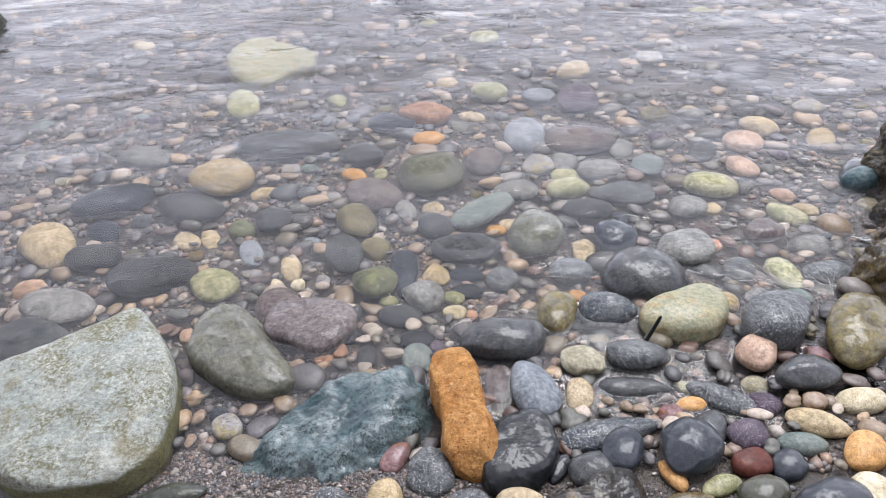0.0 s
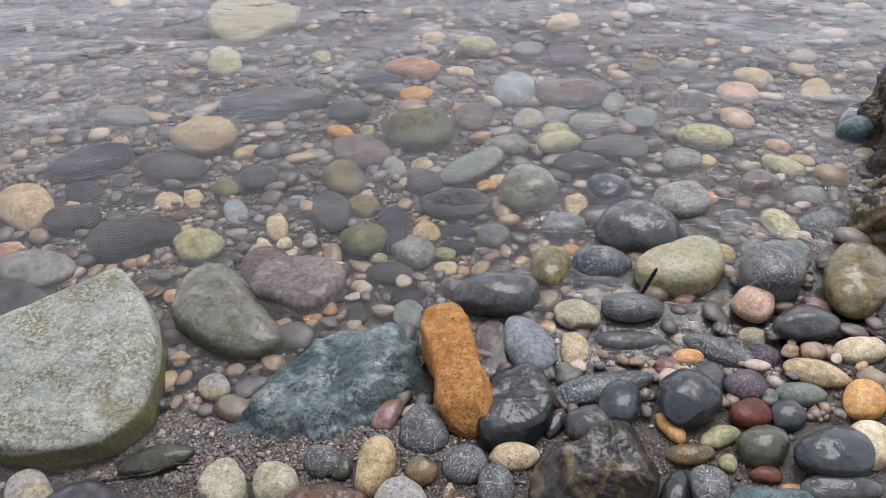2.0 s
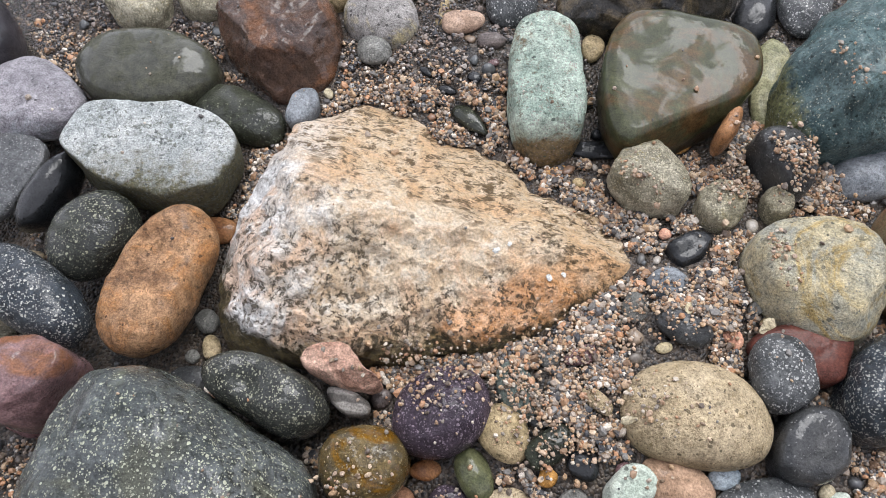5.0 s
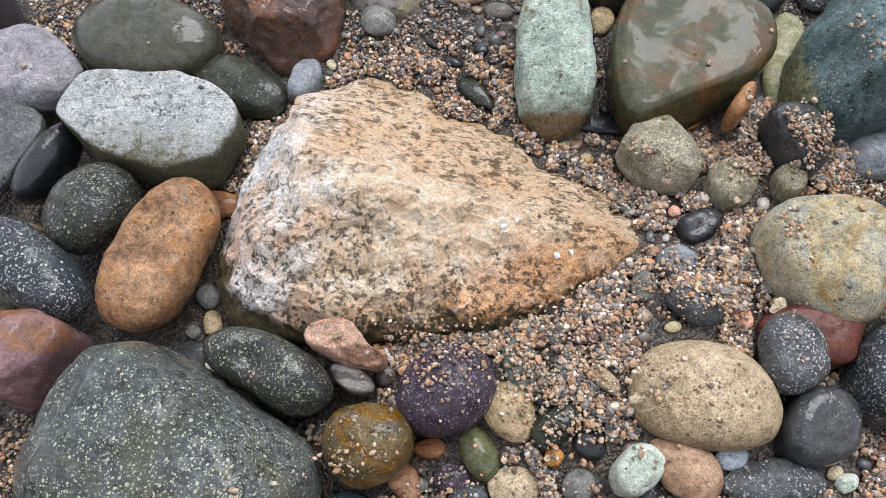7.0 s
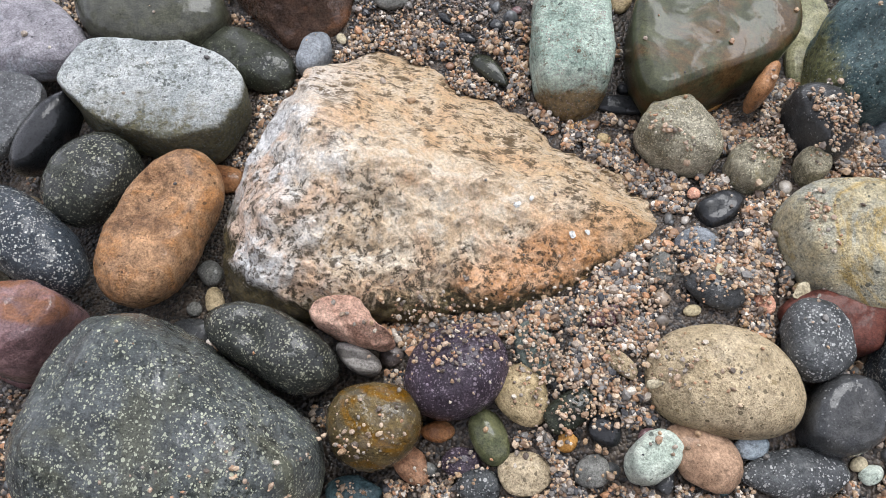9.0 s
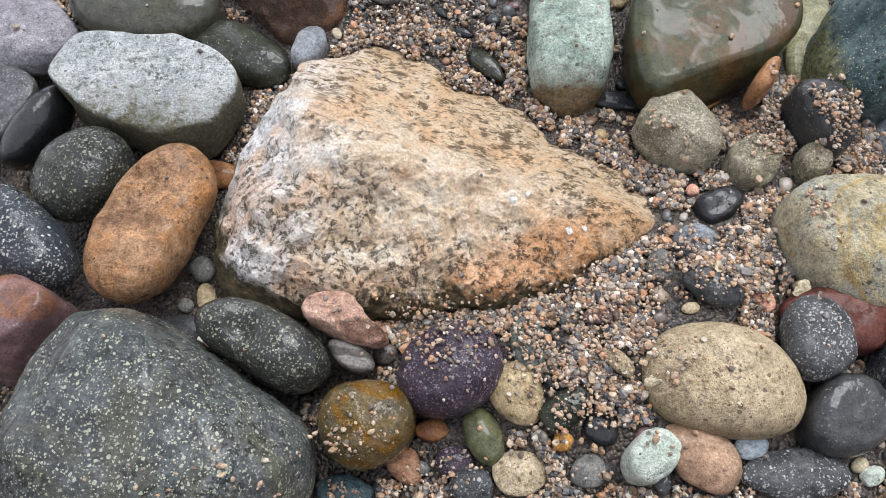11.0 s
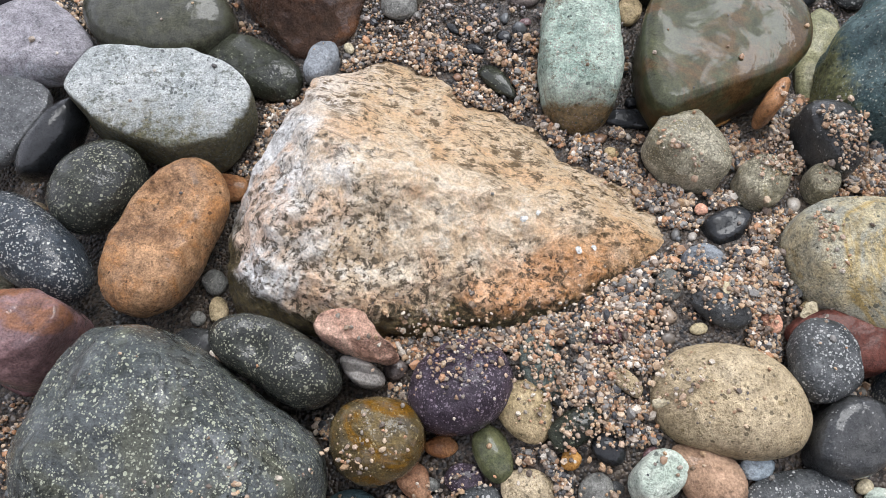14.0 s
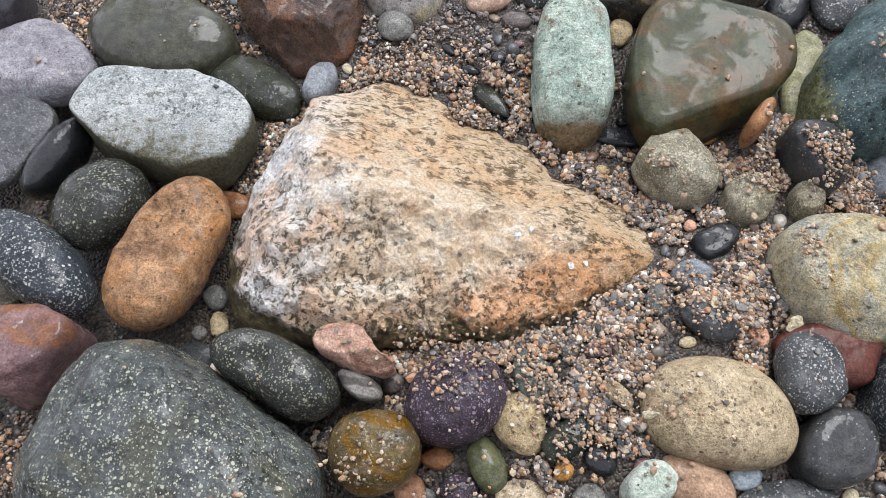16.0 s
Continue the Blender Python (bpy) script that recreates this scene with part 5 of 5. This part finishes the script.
# ---- the quartz boulder ----
def quartz_material():
    m, n, l, b = nodes_of("quartz_boulder")
    tc = n.new("ShaderNodeTexCoord")
    vec = tc.outputs["Object"]
    xyz = n.new("ShaderNodeSeparateXYZ")
    l.new(vec, xyz.inputs[0])
    x, y, z = xyz.outputs

    def plus(*terms):
        out = terms[0]
        for t in terms[1:]:
            out = times(n, l, out, t, "ADD")
        return out

    def part_of(v, k):
        return times(n, l, v, k)
    big = noise_tex(n, l, vec, 15, 6, .62, .8)
    soft = noise_tex(n, l, vec, 38, 6, .68, .4)
    mid = noise_tex(n, l, vec, 85, 7, .72, .2)
    fine = noise_tex(n, l, vec, 420, 5, .75)
    col = mixcol(n, l, thresh(n, l, soft, .38, .62), (.60, .43, .26), (.74, .61, .44))
    col = mixcol(n, l, thresh(n, l, mid, .47, .62), col, (.76, .67, .53))
    # clean white quartz towards one end
    white = plus(part_of(x, -1.0), part_of(soft, .16), part_of(mid, .12))
    col = mixcol(n, l, thresh(n, l, white, .23, .31), col, (.80, .79, .76))
    # peach and orange iron stain
    col = mixcol(n, l, part_of(thresh(n, l, plus(part_of(big, .7), part_of(mid, .3)), .49, .57), .65), col, (.66, .39, .20))
    low = plus(part_of(y, -1.0), part_of(x, .27), part_of(big, .10), part_of(mid, .05))
    orange = times(n, l, thresh(n, l, low, .104, .13), thresh(n, l, plus(x, part_of(soft, .08)), .02, .05))
    col = mixcol(n, l, part_of(orange, .85), col, mixcol(n, l, thresh(n, l, mid, .42, .6), (.55, .24, .07), (.78, .46, .25)))
    # golden-brown growth in fine strokes over the back slope
    mp = n.new("ShaderNodeMapping")
    mp.inputs["Rotation"].default_value = (0, 0, radians(24))
    mp.inputs["Scale"].default_value = (75, 210, 120)
    l.new(vec, mp.inputs["Vector"])
    pore = noise_tex(n, l, vec, 135, 8, .8, .4)
    strokes = noise_tex(n, l, mp.outputs[0], 1.0, 6, .7, .6)
    back = plus(y, part_of(x, .30), part_of(big, .10), part_of(mid, .05))
    gold = thresh(n, l, back, .088, .125)
    col = mixcol(n, l, part_of(gold, .32), col, (.50, .32, .13))
    col = mixcol(n, l, times(n, l, gold, thresh(n, l, plus(part_of(strokes, .45), part_of(pore, .3), part_of(soft, .25)), .495, .54)), col, (.12, .072, .024))
    # dark lichen in the pores, thickest low on the front
    gate = plus(noise_tex(n, l, vec, 21, 5, .68, .5), part_of(y, -1.7), part_of(x, -.6))
    pores = times(n, l, thresh(n, l, pore, .52, .55), thresh(n, l, gate, .50, .61))
    speck = cells(n, l, vec, 78)
    sep = n.new("ShaderNodeSeparateColor")
    l.new(speck.outputs["Color"], sep.inputs[0])
    hole = times(n, l, thresh(n, l, plus(speck.outputs["Distance"], part_of(mid, .5)), .47, .38), thresh(n, l, sep.outputs[0], .62, .64))
    dark = n.new("ShaderNodeMath")
    dark.operation = "MAXIMUM"
    l.new(pores, dark.inputs[0])
    l.new(part_of(hole, .75), dark.inputs[1])
    col = mixcol(n, l, part_of(dark.outputs[0], .88), col, mixcol(n, l, thresh(n, l, soft, .4, .6), (.04, .027, .01), (.10, .066, .026)))
    # olive-brown band low round the foot, on the front only
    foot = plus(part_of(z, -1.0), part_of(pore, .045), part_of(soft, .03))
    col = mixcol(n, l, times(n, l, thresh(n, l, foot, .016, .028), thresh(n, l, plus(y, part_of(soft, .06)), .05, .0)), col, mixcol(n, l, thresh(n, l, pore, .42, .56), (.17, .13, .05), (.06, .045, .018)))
    g = ramp(n, [(.3, (.5,)), (.7, (1.28,))])
    l.new(fine, g.inputs[0])
    col = mixcol(n, l, 1.0, col, g.outputs[0], "MULTIPLY")
    l.new(col, b.inputs["Base Color"])
    l.new(thresh_out(n, l, mid, .3, .65), b.inputs["Roughness"])
    b.inputs["Coat Weight"].default_value = .12
    h = plus(part_of(soft, 1.1), part_of(mid, 1.1), part_of(fine, .3), part_of(dark.outputs[0], -.45))
    bump(n, l, b, h, 1.0, .006)
    return m


def boulder():
    """A tilted front slope, a back slope and a rounded shoulder meeting in a blunt ridge, the long tail running into the sand."""
    reach = np.array((202, 220, 186, 144, 138, 143, 157, 176, 204, 231, 229, 225, 221, 219, 219, 226, 214, 149, 117, 103, 97, 95, 94, 95, 99, 110, 126, 150)) / 1000
    count, rings = 320, 140
    r = turned(reach, count, 7)
    a = np.arange(count) * 2 * math.pi / count
    rho = np.concatenate([1 - (1 - np.linspace(0, 1, rings - 20)[1:] ** .8) ** 1.0, np.full(21, 1.0)])
    rad = r[None] * rho[:, None]
    x, y = rad * np.cos(a), rad * np.sin(a)
    slopes = [.046 - .153 * x + .40 * y, .068 - .24 * x - .55 * y, .186 + .9 * x]
    top = -np.log(sum(np.exp(-170 * q) for q in slopes)) / 170
    top = top + .011 * np.exp(-(((x - .06) / .06) ** 2 + ((y + .062) / .03) ** 2))         # the ledge
    top = top - .010 * np.exp(-(((x + .005 + .3 * (y + .07)) / .014) ** 2 + ((y + .07) / .035) ** 2))   # cleft beside it
    edge = np.sqrt(np.maximum(1 - rho ** 15, 0))[:, None]
    z = -.05 + (np.maximum(top, -.03) + .05) * np.maximum(edge, .0)
    z[-21:] = np.linspace(-.05, -.07, 21)[:, None]
    v = np.stack([x, y, z], 2).reshape(-1, 3)
    v = np.vstack([v, (0, 0, v[:count, 2].mean()), (0, 0, -.07)])
    f = lathe_faces(len(rho), count)
    w = (.0040 * waves(v, 26, 71) - .0042 * np.abs(waves(v, 44, 75)) + .0022 * waves(v, 85, 72) - .0026 * np.abs(waves(v, 140, 76, 20))
         + .0011 * waves(v, 260, 73, 24) - .0012 * np.abs(waves(v, 420, 74, 24)))
    v = v + outward(v, f) * w[:, None]
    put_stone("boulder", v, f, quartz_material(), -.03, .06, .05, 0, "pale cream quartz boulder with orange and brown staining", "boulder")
    TAKEN.append((-.03, .06, .17))


boulder()

# ---- rocks standing out of the water ----
def sea_rock(name, kind, x, y, half, deep, h, seed, words, lean=12, rough=.08):
    g = np.random.default_rng(seed)
    sides = [(az + g.uniform(-15, 15), (half if abs(math.cos(radians(az))) > .6 else deep) * g.uniform(.85, 1.0)) for az in range(-180, 180, 52)]
    ob = rock(name, kind, x, y, h, 5, sides, lean=lean, rough=rough, chips=7, level=5)
    ob.location.z = .012 - .1 * h + .36 * h
    foot = float(ground_height(np.array([x]), np.array([y]))[0]) - .03 - ob.location.z      # it stands on the bed
    co = np.empty(len(ob.data.vertices) * 3, np.float32)
    ob.data.vertices.foreach_get("co", co)
    z = co[2::3]
    wet = .012 - .05 * h - ob.location.z
    z[:] = np.where(z < wet, wet + (z - wet) * max(1.0, (foot - wet) / (z.min() - wet)), z)
    ob.data.vertices.foreach_set("co", co)
    ob.data.update()
    return tagged(ob, words, "rock")


sea_rock("rock", "weedy", -2.42, 8.9, 1.16, .8, .62, 5, "large weed-covered brown rock standing in water", 6, .12)
sea_rock("rock", "blackweed", -1.20, 4.66, .21, .13, .125, 6, "small dark wet rock breaking the water surface", 34, .14)
sea_rock("rock", "barnacle", -.60, 3.95, .13, .09, .095, 7, "small dark brown rock breaking the water surface", 42, .2)
sea_rock("rock", "blackweed", -4.75, 10.8, .62, .5, .6, 8, "dark green rock standing far out in water", 22, .12)
sea_rock("rock", "tanboulder", .24, 6.95, .42, .36, .27, 9, "smooth tan rounded boulder standing in water", 34, .012)
sea_rock("rock", "greentop", 1.02, 7.95, .45, .4, .52, 10, "black rock with bright green weed standing in water", 18, .12)
sea_rock("rock", "lightgray", 2.05, 8.0, .27, .25, .38, 11, "pale grey rock standing far out in water", 28, .08)
sea_rock("rock", "tanboulder", -6.6, 11.1, .38, .3, .2, 12, "low pinkish rock standing far out in water", 42, .02)
sea_rock("rock", "blackweed", -2.80, 3.15, .22, .18, .24, 13, "dark weed-covered rock standing in shallow water", 20, .16)
sea_rock("rock", "olivepale", .78, 7.3, .19, .14, .06, 14, "flat pale stone awash in the water", 40, .02)

# ---- more stones of the bed, in no order ----
FILL = ["slate", "gray", "mauve", "slateblue", "olivegray", "grayspeck", "greengray", "olivepale", "tan", "mossgray", "slate", "grayblue", "brown", "tanpink", "olivebrown", "gray", "purple", "lightgray"]


ROOM = np.zeros((9000, 3))


def free(x, y, r, slack):
    n = len(TAKEN)
    if n and not ROOM[n - 1].any():
        ROOM[:n] = TAKEN
    t = ROOM[:n]
    return np.all(np.hypot(t[:, 0] - x, t[:, 1] - y) > (t[:, 2] + r) * slack)


def joined(name, level, spots, mat, label, category, smooth=True):
    """One object of many loose stones: place, half axes, turn, tip."""
    u, f = ball(level)
    s = np.array(spots)
    n, g = len(s), np.random.default_rng(len(spots))
    r = 1 + .19 * np.sin(2 * g.normal(size=(n, 3)) @ u.T + g.uniform(0, 6, (n, 1))) + .07 * np.sin(4.5 * g.normal(size=(n, 3)) @ u.T)
    v = u[None] * r[:, :, None] * s[:, None, 3:6]
    for axis, a in ((0, s[:, 7]), (1, s[:, 7] * .6), (2, s[:, 6])):
        p, q = [k for k in range(3) if k != axis]
        c, d = np.cos(a)[:, None], np.sin(a)[:, None]
        v[:, :, p], v[:, :, q] = v[:, :, p] * c - v[:, :, q] * d, v[:, :, p] * d + v[:, :, q] * c
    v += s[:, None, :3]
    fs = (f[None] + (np.arange(n) * len(u))[:, None, None]).reshape(-1, 3)
    v = v.reshape(-1, 3)
    mark(v[:, 0], v[:, 1], v[:, 2])
    ob = new(name, mesh_of(name, v, fs, mat, smooth))
    return tagged(ob, label, category, kind="stuff")


count, tries = 0, 0
while count < 60 and tries < 9000:                 # single stones of the near shallows
    tries += 1
    y = rng.uniform(.62, 2.3)
    x = rng.uniform(-.75, .62) * (y + .35)
    a = min(rng.lognormal(-3.45, .35), .075)
    b = a * rng.uniform(.6, .95)
    if free(x, y, (a + b) / 2, .86):
        ob = pebble(FILL[rng.integers(len(FILL))], x, y, a, b, b * rng.uniform(.4, .6), rng.uniform(0, 180))
        tagged(ob, group="stones of the shallow bed")
        count += 1
spots, tries = [], 0
while len(spots) < 3600 and tries < 60000:
    tries += 1
    y = .55 + 5.5 * rng.random() ** 1.5
    x = rng.uniform(-.98, .75) * (y + .4)
    a = min(rng.lognormal(-3.9 + .12 * y, .4), .11)
    b = a * rng.uniform(.6, .95)
    if free(x, y, (a + b) / 2, .78):
        TAKEN.append((x, y, (a + b) / 2))
        c = b * rng.uniform(.4, .6)
        spots.append((x, y, float(beach(x, y)) + .2 * c, a, b, c, rng.uniform(0, 6.28), rng.uniform(-.2, .2)))
joined("bed_pebbles", 3, [q for q in spots if q[1] < 1.0], mat_bed, "many small grey and brown pebbles covering the bed", "pebbles")
joined("far_bed_pebbles", 2, [q for q in spots if q[1] >= 1.0], mat_bed, "grey and brown pebbles of the deeper bed", "pebbles")

wide, tries = [], 0
while len(wide) < 1000 and tries < 30000:           # the beach and bed to either side
    tries += 1
    x, y = rng.uniform(-3.2, 3.2), rng.uniform(-1.3, 4.5)
    a = min(rng.lognormal(-3.35, .4), .1)
    b = a * rng.uniform(.6, .95)
    if free(x, y, (a + b) / 2, .9) and not (-.62 * (y + 1) < x < .6 * (y + 1) and -.4 < y < .62):
        TAKEN.append((x, y, (a + b) / 2))
        c = b * rng.uniform(.4, .6)
        wide.append((x, y, float(beach(x, y)) + .2 * c, a, b, c, rng.uniform(0, 6.28), rng.uniform(-.2, .2)))
joined("beach_pebbles", 2, wide, mat_bed, "grey and brown pebbles strewn along the beach", "pebbles")

# ---- gravel and coarse sand, lying on whatever is beneath ----
def settled():
    """Stone tops with the gaps between their corners closed."""
    t = TOPS.copy()
    for axis in (0, 1):
        t = np.maximum(t, np.maximum(np.roll(t, 1, axis), np.roll(t, -1, axis)))
    return t


def drop_on(x, y, tops):
    """Where things dropped at these places come to rest: height, steepness, and whether on bare ground."""
    x, y = np.atleast_1d(x), np.atleast_1d(y)
    i, j = ((y - Y0) / CELL).astype(int), ((x - X0) / CELL).astype(int)
    z, bare = tops[i, j], ground_height(x, y)
    steep = np.abs(TOPS[i, np.minimum(j + 2, 1099)] - TOPS[i, j - 2]) + np.abs(TOPS[np.minimum(i + 2, 749), j] - TOPS[i - 2, j])
    return np.maximum(z, bare), steep / (4 * CELL), z < bare + .0005


tops = settled()
y = -.36 + 2.6 * rng.random(6500) ** 1.3
x = rng.uniform(-.62, .6, 6500) * (y + .95)
z, _, bare = drop_on(x, y, tops)
x, y, z = x[bare], y[bare], z[bare]
a = np.minimum(rng.lognormal(-6.0, .6, len(x)) * (1 + .9 * np.clip(y - .35, 0, 1.2)), np.where(y < .5, .008, .016))
joined("gravel", 2, np.stack([x, y, z + .2 * a, a, a * rng.uniform(.6, 1, len(x)), a * rng.uniform(.4, .8, len(x)), rng.uniform(0, 6.28, len(x)), rng.uniform(-.5, .5, len(x))], 1),
       mat_gravel, "loose mixed gravel between the larger stones", "gravel")
y = .55 + 1.9 * rng.random(26000) ** 1.2
x = rng.uniform(-.9, .66, 26000) * (y + .45)
z, _, bare = drop_on(x, y, tops)
x, y, z = x[bare][:9000], y[bare][:9000], z[bare][:9000]
a = np.minimum(rng.lognormal(-5.0, .5, len(x)), .02)
joined("bed_gravel", 1, np.stack([x, y, z + .25 * a, a, a * rng.uniform(.6, 1, len(x)), a * rng.uniform(.4, .7, len(x)), rng.uniform(0, 6.28, len(x)), rng.uniform(-.4, .4, len(x))], 1),
       mat_bed_gravel, "pale and grey gravel filling the bed between stones", "gravel")

shut = settled()
for axis in (0, 1):
    shut = np.minimum(shut, np.minimum(np.roll(shut, 1, axis), np.roll(shut, -1, axis)))
n = 290000
heap = np.array(HEAPS)[rng.integers(len(HEAPS), size=n)]
pick = np.arange(n) % 8
x = np.where(pick < 4, rng.uniform(-.30, .44, n), np.where(pick < 7, rng.uniform(-.66, .42, n), rng.normal(heap[:, 0], heap[:, 2])))
y = np.where(pick < 4, rng.uniform(-.2, .26, n), np.where(pick < 7, rng.uniform(-.2, .5, n), rng.normal(heap[:, 1], heap[:, 2])))
z, steep, bare = drop_on(x, y, shut)

keep = (y > -.21) & bare | ((steep < .6) & (rng.random(n) < np.where(pick < 7, .0004, .012)))
x, y, z, bare = x[keep][:82000], y[keep][:82000], z[keep][:82000], bare[keep][:82000]
a = np.minimum(rng.lognormal(-6.56, .45, len(x)), .005)
CLUMPS = [(.235, .172, .018, 420, .012), (.256, .160, .016, 420, .014), (.300, .166, .018, 380, .012), (.225, .148, .012, 160, .006), (.302, .255, .006, 30, .003), (.318, .232, .007, 45, .004), (.345, .245, .02, 26, 0),
          (-.108, -.150, .014, 260, .006), (-.120, -.178, .02, 320, .006), (-.165, -.185, .025, 120, .003), (-.085, -.118, .02, 26, .001), (.036, -.048, .016, 160, .004), (.052, -.062, .016, 260, .008),
          (-.062, -.040, .02, 260, .006), (-.03, -.045, .022, 320, .007), (.02, -.038, .02, 260, .005), (.06, -.028, .022, 300, .006), (.095, -.012, .02, 300, .007), (.13, .005, .018, 240, .006), (.15, .035, .016, 200, .006),
          (.225, .062, .012, 160, .008), (.222, .085, .012, 160, .006), (.205, .025, .02, 320, .008), (.12, .135, .02, 220, .005), (.10, -.06, .03, 420, .009), (.08, -.1, .025, 260, .006), (-.03, -.145, .02, 160, .004)]
grit = np.stack([x, y, z + .35 * a + rng.uniform(0, .005, len(x)) * bare, a, a * rng.uniform(.6, 1, len(x)), a * rng.uniform(.5, .9, len(x)), rng.uniform(0, 6.28, len(x)), rng.uniform(-.8, .8, len(x))], 1)
damp = y + .12 * (x + .1) > .29 + rng.normal(0, .02, len(x))
grit[damp, 3:6] *= .8
joined("sand_grains", 1, grit[~damp], mat_grains, "coarse tan, pink and dark sand grains between stones", "sand", False)
joined("damp_sand_grains", 1, grit[damp], mat_damp, "damp grey-brown sand grains by the water's edge", "sand", False)
x, y = rng.uniform(-.8, -.05, 14000), rng.uniform(.40, .60, 14000)
z, _, bare = drop_on(x, y, shut)
x, y, z = x[bare], y[bare], z[bare]
a = np.minimum(rng.lognormal(-6.2, .5, len(x)), .007)
joined("shore_grit", 1, np.stack([x, y, z + .25 * a, a, a * rng.uniform(.6, 1, len(x)), a * rng.uniform(.4, .8, len(x)), rng.uniform(0, 6.28, len(x)), rng.uniform(-.6, .6, len(x))], 1),
       mat_damp, "wet grey and brown grit along the waterline", "grit", False)
lumps = []
for cx, cy, wide, many, pile in CLUMPS:
    x, y = rng.normal(cx, wide, many), rng.normal(cy, wide * .8, many)
    z, slope, _ = drop_on(x, y, shut)
    z += rng.random(many) * pile * np.exp(-((x - cx) ** 2 + (y - cy) ** 2) / (2 * wide ** 2))
    a = np.minimum(rng.lognormal(-6.6, .42, many), .0036)
    lumps.append(np.stack([x, y, z + .3 * a, a, a * rng.uniform(.6, 1, many), a * rng.uniform(.5, .9, many), rng.uniform(0, 6.28, many), rng.uniform(-.8, .8, many)], 1)[slope < 1.6])
joined("sand_clumps", 1, np.concatenate(lumps), mat_clump, "clumps of tan and pink coarse sand on stones", "sand", False)

# ---- small finds ----
def rod(name, pts, radii, mat, label, category):
    """A round stick through these points."""
    k, vs, fs = 8, [], []
    for (x, y, z), r in zip(pts, radii):
        for i in range(k):
            a = 2 * math.pi * i / k
            vs.append((x + r * math.cos(a), y + r * .5 * math.sin(a), z + r * .8 * math.sin(a)))
    for j in range(len(pts) - 1):
        for i in range(k):
            fs.append((j * k + i, j * k + (i + 1) % k, (j + 1) * k + (i + 1) % k, (j + 1) * k + i))
    return tagged(new(name, mesh_of(name, np.array(vs), np.array(fs), mat)), label, category)


rod("stick", [(.283, .838, -.02), (.294, .845, .02), (.306, .852, .045), (.325, .864, .085), (.328, .866, .09)], [.005, .005, .0045, .004, .001],
    stone_mat("black"), "wet black stick standing among the stones", "stick")
rod("twig", [(-.66, .36, .02), (-.60, .385, .024), (-.54, .40, .022), (-.50, .42, .024), (-.47, .425, .02)], [.002, .003, .0028, .0022, .001],
    stone_mat("darkwet"), "thin dark twig lying at the water's edge", "twig")


def flake(name, kind, x, y, a, b, rot, tip, label, category):
    """A thin curved scrap lying on whatever is beneath."""
    u, f = ball(3)
    z = float(drop_on(x, y, tops)[0][0])
    v = u * (a, b, a * .05)
    v[:, 2] += .08 * a * (1 - (v[:, 0] / a) ** 2 - (v[:, 1] / b) ** 2)
    v *= (1 + .25 * waves(u, 3, int(x * 1000 + 500)) + .2 * waves(u, 7, int(y * 1000 + 900)))[:, None]
    ob = new(name, mesh_of(name, v, f, stone_mat(kind)))
    ob.matrix_world = pose(x, y, z + a * .1, tip, 0, rot)
    tagged(ob, label, category)


flake("wood_chip", "tan", -.057, .372, .022, .007, 75, 10, "tan splinter of wood on wet sand", "wood")
flake("dry_leaf", "orange", .069, .169, .012, .008, 20, 25, "curled orange scrap of leaf on sand", "leaf")
for x, y, a, r in ((.059, .044, .0055, 40), (.012, .062, .0055, 10), (.024, .070, .004, 80), (.072, .050, .004, 150)):
    flake("shell_fragment", "white", x, y, a * .55, a * .45, r, 8, "chalky white shell fragment on the quartz boulder", "shell")
for x, y, a, r in ((.108, .006, .008, 120), (.235, .012, .009, 30), (.09, -.085, .007, 60), (.118, -.075, .006, 15), (.17, .02, .006, 80)):
    flake("shell_fragment", "cream", x, y, a, a * .55, r, 20, "broken cream shell fragment lying on sand", "shell")

reach_y = spread(.2, 5, .03, 400)
water = sheet("water", spread(-2.0, 2.0, .03, 400), reach_y[reach_y > .27], water_height, water_material())
water.visible_shadow = False
tagged(water, "clear shallow rippled water over pebbles", "water", kind="structure")
